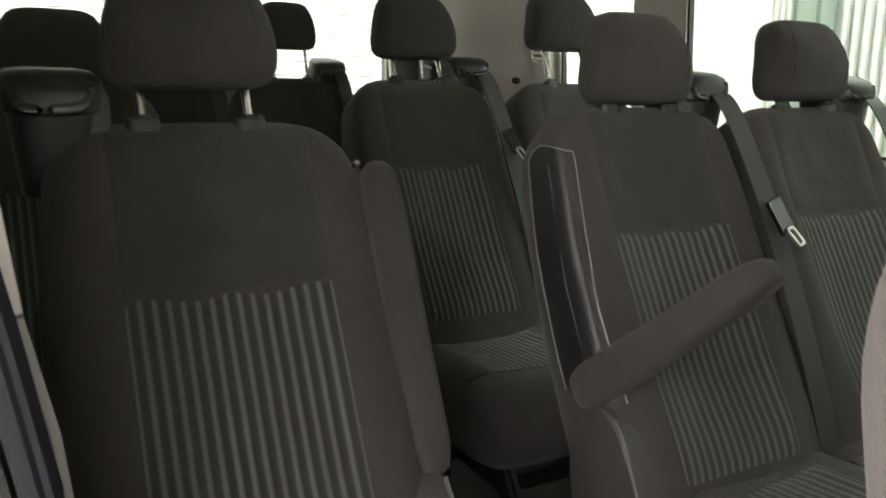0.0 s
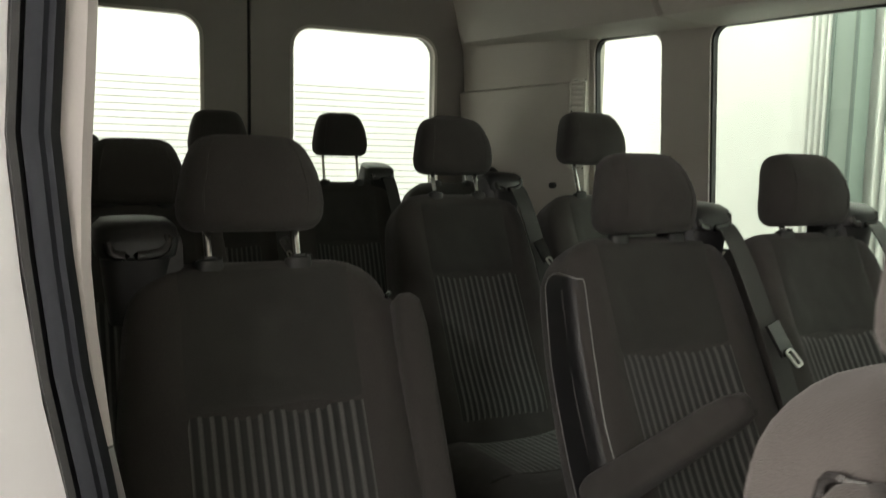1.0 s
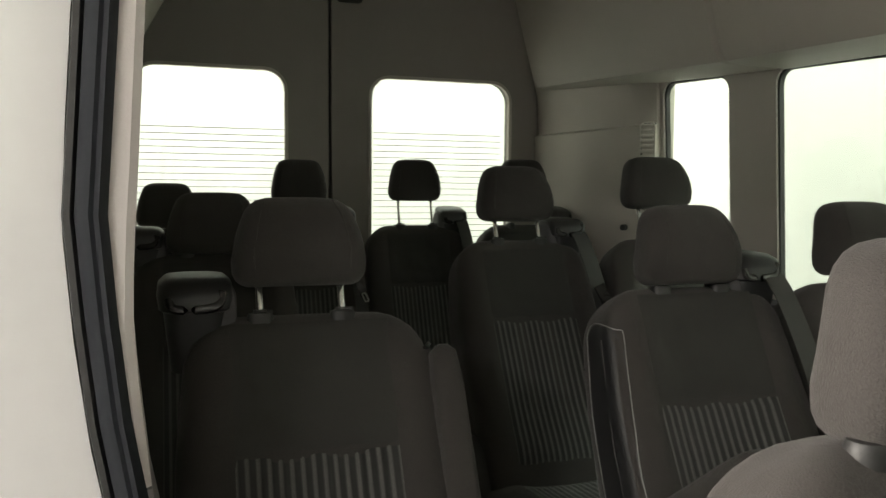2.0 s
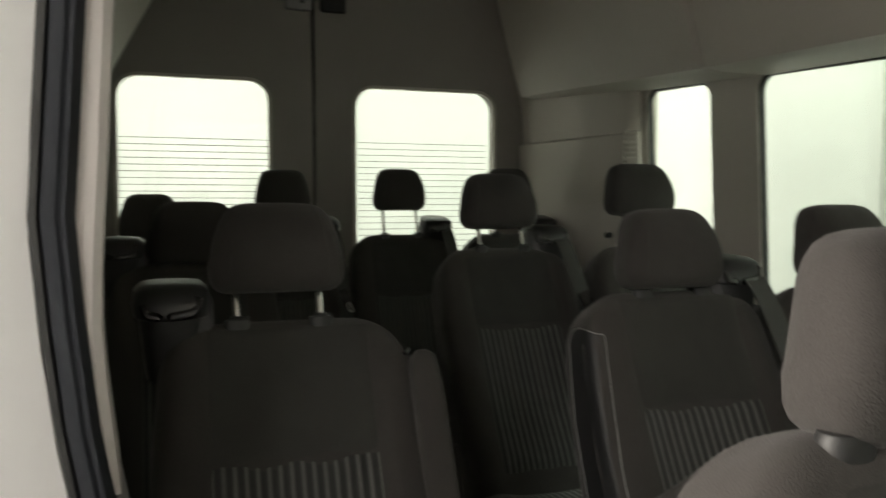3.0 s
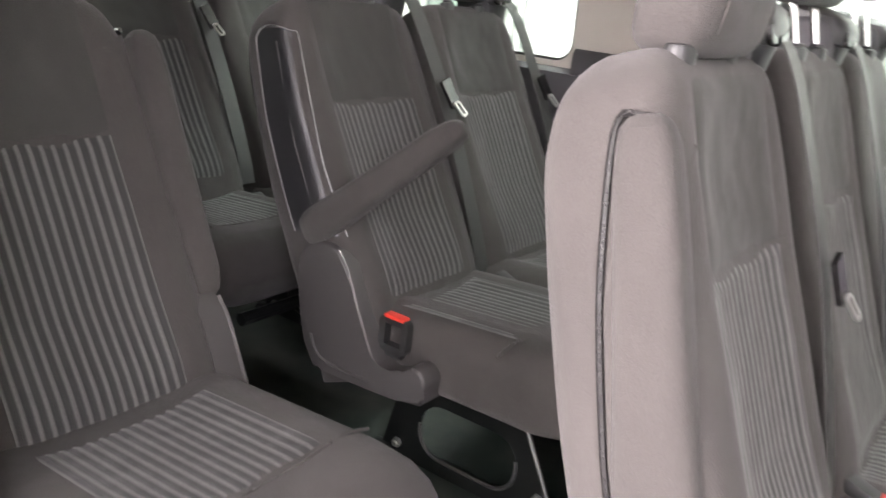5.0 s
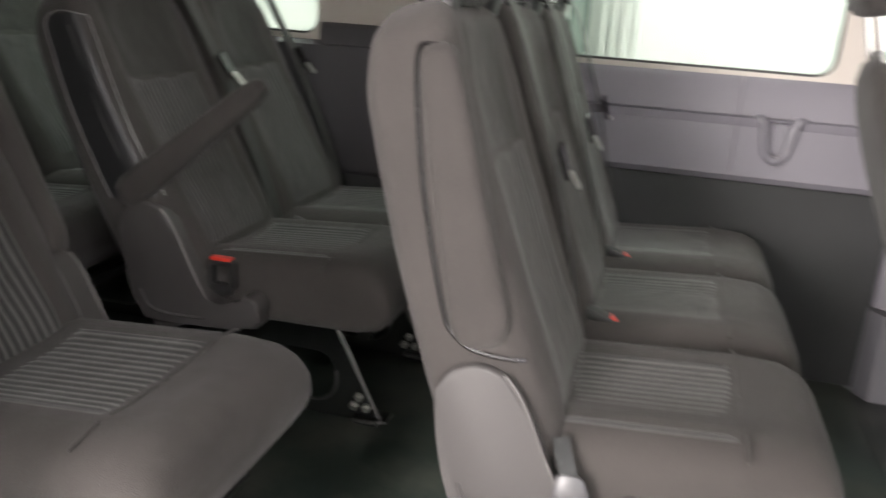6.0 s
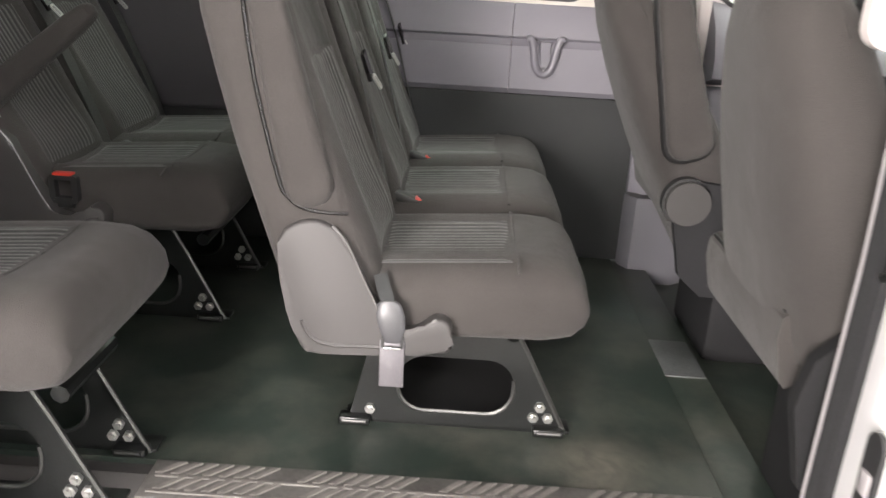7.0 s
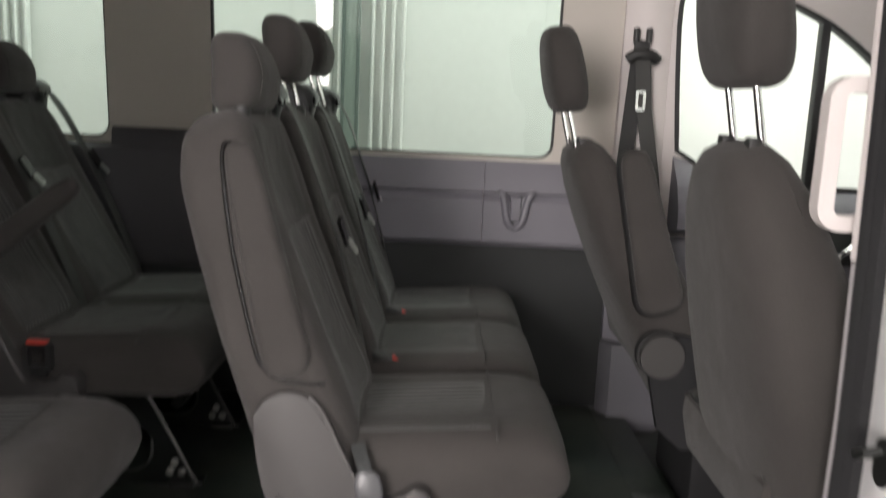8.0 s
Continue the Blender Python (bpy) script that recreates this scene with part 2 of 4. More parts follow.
def steps(a, b, n):
    return [a + (b - a) * i / n for i in range(n + 1)]


def prism(outline, x0, x1, w=0.0, seg=2):
    """An outline in (y, z), pushed out along x."""
    bm = bmesh.new()
    a = [bm.verts.new((x0, y, z)) for y, z in outline]
    b = [bm.verts.new((x1, y, z)) for y, z in outline]
    n = len(a)
    bm.faces.new(a)
    bm.faces.new(b[::-1])
    for i in range(n):
        j = (i + 1) % n
        bm.faces.new((a[i], b[i], b[j], a[j]))
    return bevel(bm, w, seg, 0.9)


def smooth_line(pts, n=6):
    """A rounded line through the points (Catmull-Rom)."""
    p = [Vector(q) for q in pts]
    p = [p[0] * 2 - p[1], *p, p[-1] * 2 - p[-2]]
    out = []
    for i in range(1, len(p) - 2):
        for k in range(n):
            t = k / n
            out.append(0.5 * (2 * p[i] + (p[i + 1] - p[i - 1]) * t + (2 * p[i - 1] - 5 * p[i] + 4 * p[i + 1] - p[i + 2]) * t * t
                              + (3 * p[i] - p[i - 1] - 3 * p[i + 1] + p[i + 2]) * t ** 3))
    return [*out, p[-2]]


def tube(pts, r, n=8, flat=1.0, side=(1, 0, 0)):
    """A round bar along the points; flat: its thickness against its width, which lies along side."""
    p = [Vector(q) for q in pts]
    rings = []
    for i, c in enumerate(p):
        d = (p[min(i + 1, len(p) - 1)] - p[max(i - 1, 0)]).normalized()
        s = Vector(side)
        s = (s - d * s.dot(d))
        if s.length < 1e-4:
            s = Vector((0, 1, 0)) - d * d.y
        s.normalize()
        k = d.cross(s)
        rings.append([c + s * r * math.cos(a) + k * r * flat * math.sin(a) for a in steps(0, 2 * math.pi, n)[:-1]])
    return loft(rings)


def ribbon(pts, width, thick, side=(1, 0, 0)):
    """A flat strap along the points, its width along side."""
    p = [Vector(q) for q in pts]
    rings = []
    for i, c in enumerate(p):
        d = (p[min(i + 1, len(p) - 1)] - p[max(i - 1, 0)]).normalized()
        s = Vector(side)
        s = (s - d * s.dot(d)).normalized()
        k = d.cross(s)
        rings.append([c + s * a * width / 2 + k * b * thick / 2 for a, b in ((-1, -1), (1, -1), (1, 1), (-1, 1))])
    return loft(rings)


def spow(a, p):
    return math.copysign(abs(a) ** p, a)


def super_ring(n, e, f):
    """Points of a superellipse of exponent e, as f(cos, sin)."""
    return [f(spow(math.cos(a), 2 / e), spow(math.sin(a), 2 / e)) for a in steps(0, 2 * math.pi, n)[:-1]]


def pick(table, v):
    """A smooth value at v from rows of (v, value)."""
    if v <= table[0][0]:
        return table[0][1]
    for (a, p), (b, q) in zip(table, table[1:]):
        if v <= b:
            t = (v - a) / (b - a)
            return p + (q - p) * t
    return table[-1][1]


def rounded(w, h, r, n=5, c=(0, 0)):
    """The outline of a rectangle with round corners."""
    out = []
    for sx, sy, a0 in ((1, 1, 0), (-1, 1, 90), (-1, -1, 180), (1, -1, 270)):
        for k in range(n + 1):
            a = radians(a0 + 90 * k / n)
            out.append((c[0] + sx * (w / 2 - r) + r * math.cos(a), c[1] + sy * (h / 2 - r) + r * math.sin(a)))
    return out


def wall_with_holes(place, u0, u1, v0, v1, holes, thick):
    """A slab over (u, v) with rounded openings (u0, u1, v0, v1, r) cut right through; place(u, v, d) gives the point at depth d."""
    bm = bmesh.new()
    us = sorted({u0, u1, *(h[0] for h in holes), *(h[1] for h in holes)})
    vs = sorted({v0, v1, *(h[2] for h in holes), *(h[3] for h in holes)})
    for d in (0.0, thick):
        for a, b in zip(us, us[1:]):
            for p, q in zip(vs, vs[1:]):
                cu, cv = (a + b) / 2, (p + q) / 2
                if not any(h[0] < cu < h[1] and h[2] < cv < h[3] for h in holes):
                    bm.faces.new([bm.verts.new(place(*c, d)) for c in ((a, p), (b, p), (b, q), (a, q))])
    for h in holes:
        w, g, r = h[1] - h[0], h[3] - h[2], h[4]
        line = rounded(w, g, r, 5, ((h[0] + h[1]) / 2, (h[2] + h[3]) / 2))
        for i in range(len(line)):
            a, b = line[i], line[(i + 1) % len(line)]
            bm.faces.new([bm.verts.new(place(*c, d)) for c, d in ((a, 0), (b, 0), (b, thick), (a, thick))])
        corner = ((h[1], h[3]), (h[0], h[3]), (h[0], h[2]), (h[1], h[2]))
        for k, cc in enumerate(corner):
            arc = line[k * 6:k * 6 + 6]
            for d in (0.0, thick):
                for a, b in zip(arc, arc[1:]):
                    bm.faces.new([bm.verts.new(place(*c, d)) for c in (cc, a, b)])
    for a, b in (((u0, v0), (u1, v0)), ((u1, v0), (u1, v1)), ((u1, v1), (u0, v1)), ((u0, v1), (u0, v0))):
        bm.faces.new([bm.verts.new(place(*c, d)) for c, d in ((a, 0), (b, 0), (b, thick), (a, thick))])
    bmesh.ops.remove_doubles(bm, verts=bm.verts, dist=0.0005)
    return bm


# ---------------------------------------------------------------- hall round the van
GROUND = -0.62
structure("ground", box((-5.6, -6.5, GROUND - 0.2), (5.2, 7.2, GROUND)), CONCRETE, "grey concrete hall floor under the van", "floor")
structure("hall_ceiling", box((-5.6, -6.5, 4.05), (5.2, 7.2, 4.2)), WALLWHITE, "white hall ceiling", "ceiling")
structure("hall_wall_east", box((3.3, -6.5, GROUND), (3.5, 7.2, 4.05)), WALLWHITE, "off-white hall wall beside the van", "wall")
# unseen wall, left open where the added side light stands
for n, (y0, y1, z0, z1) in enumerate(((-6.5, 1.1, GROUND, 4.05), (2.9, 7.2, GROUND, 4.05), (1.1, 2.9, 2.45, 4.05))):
    structure(f"hall_wall_west_{n + 1}", box((-5.6, y0, z0), (-5.4, y1, z1)), WALLWHITE, "off-white hall wall with a gap for the added side light", "wall")
structure("hall_wall_north", box((-5.4, 5.6, GROUND), (3.3, 5.8, 4.05)), WALLWHITE, "off-white hall wall behind the van", "wall")
structure("hall_wall_south", box((-5.4, -6.5, GROUND), (3.3, -6.3, 4.05)), WALLWHITE, "off-white hall wall in front of the van", "wall")


def hall_post(y, w, ribs):
    """ribs: rows of (side, first gap, how many, pitch) of the ribbed sheet that the post holds."""
    ob = thing("hall_post", (3.2, y, GROUND), "grey-green steel post with pale ribbed sheet against the hall wall", "post", "hall posts")
    part("shaft", box((-0.05, -w / 2, 0.012), (0.06, w / 2, 4.6), 0.006), POSTGREEN, ob)
    for k in (-1, 1):
        part("flange", box((-0.056, k * w / 2 - 0.008, 0.012), (-0.044, k * w / 2 + 0.008, 4.6), 0.002), POSTEDGE, ob, "darker post flange")
    part("foot_plate", box((-0.1, -w / 2 - 0.05, 0.0), (0.09, w / 2 + 0.05, 0.012)), POSTGREEN, ob)
    for side, gap, count, pitch in ribs:
        for k in range(count):
            part("rib", lambda: box((0.045, -0.010, 0.0), (0.088, 0.010, 4.6), 0.008), WALLWHITE, ob, loc=(0, side * (w / 2 + gap + k * pitch), 0), key="hall_rib")


# ---------------------------------------------------------------- shell of the van
WALL, REAR, TOP = 1.78, 2.99, 2.0


def left_face(z):
    """How far the left wall stands from the middle at each height."""
    return pick(((0, 1.76), (0.58, 1.762), (0.9, 1.77), (1.5, 1.735), (2.0, 1.6)), z)


structure("floor", box((0.45, -0.595, -0.06), (1.80, REAR + 0.05, 0.0)), FLOORMAT, "black rubber van floor with dusty scuffs", "floor")
structure("floor_rear", box((-0.13, 0.76, -0.06), (0.45, REAR + 0.05, 0.0)), FLOORMAT, "black rubber van floor beside the wall", "floor")
structure("cab_floor", box((0.05, -2.6, -0.14), (1.80, -0.595, -0.05)), FLOORMAT, "black rubber cab floor", "floor")

HOLES = [(-0.422, 0.665, 0.817, 1.460, 0.05), (0.990, 1.742, 0.817, 1.460, 0.05), (1.943, 2.288, 0.817, 1.460, 0.05)]


def on_left(y, z, d):
    slope = 0.006 * y * min(1, max(0, (1.452 - z) / 0.64))  # sill slope, shaped to fit the camera's view
    head = 0.05 * (max(0.9, y) - 1.86) * min(1, max(0, (z - 0.81) / 0.64))  # slope of the heads, likewise fitted to the camera's view
    return (left_face(z) + d, y, z + (slope + head if z > 0.6 else 0))


structure("wall_left", wall_with_holes(on_left, -0.62, REAR, 0.54, 1.56, HOLES, 0.024), TRIM, "beige-grey moulded side wall trim with three windows", "wall", smooth=False)
structure("wall_left_lower", box((1.745, -0.62, 0.0), (1.83, REAR, 0.530), 0.006), CARPET, "dark grey carpet on the lower side wall", "wall")


def window(name, h, face, mat, label):
    ob = thing(name, (0, 0, 0), label, "window", kind="structure")
    p = part("pane", sheet(lambda u, v: face(u, v), [h[0] - 0.02, h[1] + 0.02], steps(h[2] - 0.02, h[3] + 0.02, 4)), mat, ob)
    line = rounded(h[1] - h[0], h[3] - h[2], h[4], 5, ((h[0] + h[1]) / 2, (h[2] + h[3]) / 2))
    return ob, line


def frame_bar(line, place, width, d0, d1):
    """A rim that follows a closed outline."""
    cu, cv = sum(p[0] for p in line) / len(line), sum(p[1] for p in line) / len(line)
    bm = bmesh.new()
    n = len(line)
    quads = []
    for i, (u, v) in enumerate(line):
        a, b = Vector(line[i - 1]), Vector(line[(i + 1) % n])
        t = (b - a).normalized()
        nrm = Vector((t.y, -t.x))
        if nrm.dot(Vector((u - cu, v - cv))) < 0:
            nrm = -nrm
        i_ = Vector((u, v)) - nrm * width
        quads.append([bm.verts.new(place(*c, d)) for c, d in (((u, v), d0), (i_, d0), (i_, d1), ((u, v), d1))])
    for i in range(n):
        j = (i + 1) % n
        for k in range(4):
            m = (k + 1) % 4
            bm.faces.new((quads[i][k], quads[j][k], quads[j][m], quads[i][m]))
    return bm


for i, h in enumerate(HOLES):
    w, line = window(f"window_{i + 1}", h, lambda u, v: on_left(u, v, 0.018), GLASS, "green-tinted side window with a black rubber edge")
    part("window_frame", frame_bar(line, on_left, 0.007, 0.006, 0.022), RUBBER, w)

# lower panel of the wall with its groove, seam and coat hook
def lower_panel():
    rows = [(0.530, 0.0), (0.547, 0.016), (0.678, 0.020), (0.681, 0.017), (0.698, 0.006), (0.692, 0.003), (0.698, 0.006), (0.703, 0.017), (0.706, 0.020), (0.790, 0.016), (0.804, 0.003)]
    return loft([[(left_face(z) - d, y, z) for z, d in rows] + [(left_face(z) + 0.01, y, z) for z, d in rows[::-1]] for y in (-0.61, -0.2066)])


def lower_panel_rear():
    rows = [(0.530, 0.0), (0.547, 0.016), (0.678, 0.020), (0.681, 0.017), (0.698, 0.006), (0.692, 0.003), (0.698, 0.006), (0.703, 0.017), (0.706, 0.020), (0.790, 0.016), (0.804, 0.003)]
    return loft([[(left_face(z) - d, y, z) for z, d in rows] + [(left_face(z) + 0.01, y, z) for z, d in rows[::-1]] for y in (-0.205, 0.2, 0.668)])


structure("side_panel_front", lower_panel(), SIDEPANEL, "lavender-grey plastic panel below the side window", "wall panel")


def pillar_panel():
    """Dark grey trim below the second window and over the foot of the pillar before it."""
    rows = [(0.415, 0.004), (0.425, 0.020), (0.44, 0.026), (0.70, 0.026), (0.795, 0.022), (0.808, 0.004)]
    bm = loft([[(left_face(z) - d, y, z) for z, d in rows] + [(left_face(z) + 0.01, y, z) for z, d in rows[::-1]] for y in (0.672, 0.99, 1.4, REAR - 0.32)])
    cap = [(0.80, 0.020), (0.848, 0.018), (0.858, 0.010), (0.862, -0.002)]
    return join(bm, loft([[(left_face(z) - d, y, z) for z, d in cap] + [(left_face(z) + 0.01, y, z) for z, d in cap[::-1]] for y in (0.680, 0.83, 0.978)]))


structure("side_panel_middle", pillar_panel(), DARKTRIM, "dark grey moulded trim at the foot of the middle pillar", "wall panel")
structure("side_panel_rear", lower_panel_rear(), SIDEPANEL, "lavender-grey plastic panel below the side window", "wall panel")

hook = thing("coat_hook", (1.748, -0.3085, 0.695), "lavender-grey V-shaped moulded hook on the wall panel", "hook")
for nm, grow, r in (("rim", 1.0, 0.012), ("inner_rim", 0.62, 0.008)):
    pts = [(-0.056, 0.004, 0), (-0.046, 0.008, 0), (-0.036, -0.018, 0), (-0.024, -0.078, 0), (0.0, -0.098, 0), (0.024, -0.078, 0), (0.036, -0.018, 0), (0.046, 0.008, 0), (0.056, 0.004, 0)]
    part(nm, tube([(-0.019 if grow == 1 else -0.012, p.x * grow, p.y * grow - (1 - grow) * 0.03) for p in smooth_line(pts, 3)], r, 10), HOOK, hook)
part("peg", prism([(-0.012, -0.075), (0.012, -0.075), (0.016, 0.0), (-0.016, 0.0)], -0.034, 0.0, 0.006, 3), HOOK, hook)
part("screw", tube([(-0.014, 0, -0.088), (-0.024, 0, -0.088)], 0.0035, 8), BOLT, hook, "small bright screw")

# overhead duct along the left wall, in sections
def duct(y0, y1):
    rings = []
    for y, s in ((y0, 0.94), (y0 + 0.012, 1.0), (y1 - 0.012, 1.0), (y1, 0.94)):
        e = 1.457 + 0.06 * (max(0.9, y) - 1.73)
        prof = [(1.77, e - 0.010), (1.60, e - 0.008), (1.548, e), (1.53, e + 0.03), (1.455, 1.88), (1.43, 2.0), (1.77, 2.0)]
        rings.append([(1.77 + (x - 1.77) * s, y + (0.08 * (z - e) if z < 1.99 else 0.08 * (2.0 - e)), e + 0.2 + (z - e - 0.2) * (0.96 if s < 1 else 1)) for x, z in prof])
    return bevel(loft(rings), 0.014, 3, 0.5)


for i, (a, c) in enumerate(((1.725, 2.90), (0.50, 1.721), (-0.80, 0.496))):
    structure(f"overhead_trim_{i + 1}", duct(a, c), TRIM, "beige-grey moulded overhead duct section above the windows", "ceiling trim")

# rear corner trim with its vent
def corner_post():
    line = [(1.63, REAR - 0.01), (1.64, 2.90), (1.67, 2.74), (1.705, 2.52), (1.735, 2.36), (1.765, 2.31)]
    rings = []
    for z in (0.53, 0.7, 0.9, 1.1, 1.3, 1.335, 1.345, 1.5, 1.62):
        k = 0.02 if z < 1.34 else 0.0
        rings.append([(p.x - k + left_face(z) - 1.775, p.y, z) for p in smooth_line([(a, b, 0) for a, b in line], 3)] + [(1.80, 2.31, z), (1.80, REAR - 0.01, z)])
    return loft(rings)


structure("corner_trim", corner_post(), TRIM, "beige-grey moulded corner pillar trim beside the rear doors", "wall trim")
vent = thing("air_vent", (1.7035, 2.324, 1.197), "tall grey slatted air vent set in the corner trim", "vent")
vent.rotation_euler.z = radians(40)
part("frame", frame_bar(rounded(0.058, 0.31, 0.02), lambda u, v, d: (d, u, v), 0.005, -0.002, 0.03), TRIM, vent)
part("backing", box((0.007, -0.027, -0.151), (0.03, 0.027, 0.151)), DARKPLASTIC, vent, "dark vent backing")
for k in range(17):
    part("slat", lambda: box((-0.001, -0.025, -0.0055), (0.009, 0.025, 0.0055), 0.0015), TRIM, vent, loc=(0, 0, -0.142 + k * 0.01775), key="vent_slat")
structure("trim_button", tube([(1.672, 2.40, 0.985), (1.655, 2.392, 0.985)], 0.011, 12), DARKPLASTIC, "small dark button in the corner trim", "trim")

# rear doors
RW = ((0.013, 0.566, 0.84, 1.566, 0.085), (0.877, 1.478, 0.84, 1.558, 0.085))


def on_rear(x, z, d):
    return (x, REAR + d + 0.02 * max(0, z - 1.5), z)


for i, (x0, x1, h) in enumerate(((-0.14, 0.720, RW[0]), (0.733, 1.635, RW[1]))):
    structure(f"rear_door_{i + 1}", wall_with_holes(on_rear, x0, x1, 0.0, TOP, [h], 0.07), REARDOOR, "closed rear door with grey-brown plastic trim and a window", "door", smooth=False)
    w, line = window(f"window_{i + 4}", h, lambda u, v: on_rear(u, v, 0.05), GLASS, "rear door window with thin heating wires")
    part("window_frame", frame_bar(line, on_rear, 0.012, -0.006, 0.012), TRIM, w)
    for k in range(20):
        z = 1.338 - k * 0.0245
        part("heating_wire", lambda: box((-0.27, -0.0008, -0.0012), (0.27, 0.0008, 0.0012)), GREYPLASTIC, w, loc=((h[0] + h[1]) / 2, REAR + 0.045, z), key="heating_wire")
structure("rear_door_seal", box((0.718, REAR + 0.02, 0.0), (0.735, REAR + 0.05, TOP), 0.004), RUBBER, "black rubber seal between the rear doors", "trim")
structure("rear_door_seal_side", box((1.636, REAR - 0.03, 0.0), (1.652, REAR + 0.06, TOP), 0.004), RUBBER, "black rubber seal at the rear door edge", "trim")
for x, mat, nm in ((0.668, PALEPLASTIC, "pale"), (0.800, DARKPLASTIC, "black")):
    ob = thing("door_catch", (x, REAR, 1.852), nm + " plastic catch cover high on the rear door", "latch")
    part("cover", box((-0.05, -0.03, -0.03), (0.05, 0.002, 0.03), 0.012), mat, ob)
    part("screw_cap", tube([(0.012, -0.034, 0), (0.012, -0.028, 0)], 0.007, 10), DARKPLASTIC, ob)

structure("ceiling", box((-0.2, -2.6, TOP), (1.8, REAR + 0.1, TOP + 0.05)), HEADLINER, "light grey fabric headliner", "ceiling")

# right side wall behind the sliding door opening, with its overhead trim
structure("wall_right", box((-0.16, 0.80, 0.0), (-0.11, REAR + 0.05, TOP), 0.004), TRIM, "beige-grey side wall trim behind the door pillar", "wall")
structure("overhead_trim_right", bevel(loft([[(-0.11, y, 1.47), (-0.03, y, 1.48), (0.0, y, 1.51), (0.157, y, 1.80), (0.22, y, 2.0), (-0.11, y, 2.0)] for y in (0.88, 2.86)]), 0.012, 2, 0.4), TRIM, "beige-grey moulded overhead duct above the door side", "ceiling trim")


# door opening: rear pillar and front pillar, each a stack of vertical strips
def strip(line, z0, z1, sway):
    """A vertical strip whose plan outline is line [(x, y)], bowed along its height by sway(z) in x."""
    return loft([[(x + sway(z), y, z) for x, y in line] for z in steps(z0, z1, 22)])


def rear_sway(z):
    return pick(((-0.3, 0.05), (0.2, 0.035), (0.49, 0.03), (0.6, 0.026), (0.7, 0.018), (0.8, -0.001), (0.95, -0.016), (1.05, -0.014), (1.1, -0.010), (1.31, 0.002), (1.6, 0.03), (2.0, 0.065)), z)


def seal_sway(z):
    return pick(((-0.3, 0.07), (0.2, 0.062), (0.5, 0.057), (0.65, 0.054), (0.73, 0.045), (0.81, 0.028), (0.92, 0.012), (1.08, 0.0), (1.31, 0.016), (1.6, 0.04), (2.0, 0.075)), z)


def front_sway(z):
    return pick(((-0.3, 0.025), (0.2, 0.014), (0.6, 0.004), (1.0, 0.022), (1.3, 0.042), (2.0, 0.09)), z)


structure("pillar_rear_trim", strip([(0.100, 0.738), (0.128, 0.734), (0.136, 0.741), (0.13, 0.86), (0.095, 0.86)], 0.803, 2.0, rear_sway), CREAM, "cream plastic trim on the pillar behind the sliding door", "trim")
structure("pillar_rear_trim_lower", strip([(0.110, 0.740), (0.130, 0.736), (0.136, 0.743), (0.13, 0.86), (0.105, 0.86)], -0.2, 0.800, rear_sway), PALEPLASTIC, "grey plastic lower trim on the pillar behind the sliding door", "trim")
structure("pillar_rear_seal", strip([(0.070, 0.722), (0.076, 0.717), (0.083, 0.7155), (0.087, 0.7185), (0.092, 0.7165), (0.098, 0.726), (0.102, 0.77), (0.070, 0.77)], -0.25, 2.0, seal_sway), SEALBLUE, "blue-black door seal lip", "trim")
structure("pillar_rear_gap", strip([(0.056, 0.737), (0.060, 0.722), (0.066, 0.722), (0.073, 0.737), (0.073, 0.77), (0.056, 0.77)], -0.25, 2.0, seal_sway), RUBBER, "black rubber door seal", "trim")
structure("pillar_rear_body", strip([(-0.20, 0.645), (-0.10, 0.685), (0.01, 0.712), (0.057, 0.730), (0.057, 0.80), (-0.20, 0.80)], -0.3, 2.0, seal_sway), PAINT, "white painted body pillar at the door opening", "pillar")
structure("pillar_front_trim", strip([(0.1175, -0.567), (0.124, -0.566), (0.131, -0.577), (0.14, -0.65), (0.14, -0.80), (0.1175, -0.80)], 0.80, 2.0, front_sway), CREAM, "cream plastic trim on the pillar before the sliding door", "trim")
structure("pillar_front_trim_lower", strip([(0.1175, -0.569), (0.123, -0.5675), (0.128, -0.578), (0.138, -0.65), (0.138, -0.80), (0.1175, -0.80)], -0.12, 0.797, front_sway), PALEPLASTIC, "grey plastic lower pillar trim", "trim")
structure("pillar_front_seal", strip([(0.07, -0.570), (0.08, -0.564), (0.087, -0.570), (0.094, -0.564), (0.101, -0.570), (0.108, -0.565), (0.1165, -0.576), (0.1165, -0.63), (0.07, -0.63)], -0.25, 2.0, front_sway), DULLSEAL, "ribbed black rubber door seal", "trim")
structure("pillar_front_body", strip([(0.07, -0.582), (0.03, -0.574), (-0.02, -0.57), (-0.09, -0.61), (-0.12, -0.67), (-0.12, -0.80), (0.07, -0.80)], -0.3, 2.0, front_sway), PAINT, "white painted body pillar at the door opening", "pillar")
rail = thing("door_rail_slot", (0.0, 0.0, 0.655), "dark slot of the sliding door rail in the white body pillar", "door rail")


def rail_strip(z0, z1, proud):
    return loft([[(x, y - proud, z0), (x, y - proud, z1), (x, y + 0.02, z1), (x, y + 0.02, z0)] for x, y in ((-0.05, 0.6815), (0.0, 0.692), (0.06, 0.7085), (0.09, 0.719))])


# proud strip; the slot's depth is put into its darker colour
part("recess", rail_strip(-0.017, 0.017, 0.002), SILLBAR, rail, "grey-brown strip for the recess")
part("guide_bar", rail_strip(-0.014, -0.007, 0.007), PAINT, rail, "white painted guide bar")
structure("door_header", box((-0.16, -0.80, 1.72), (0.10, 0.86, 2.02), 0.01), TRIM, "beige trim over the door opening", "trim")

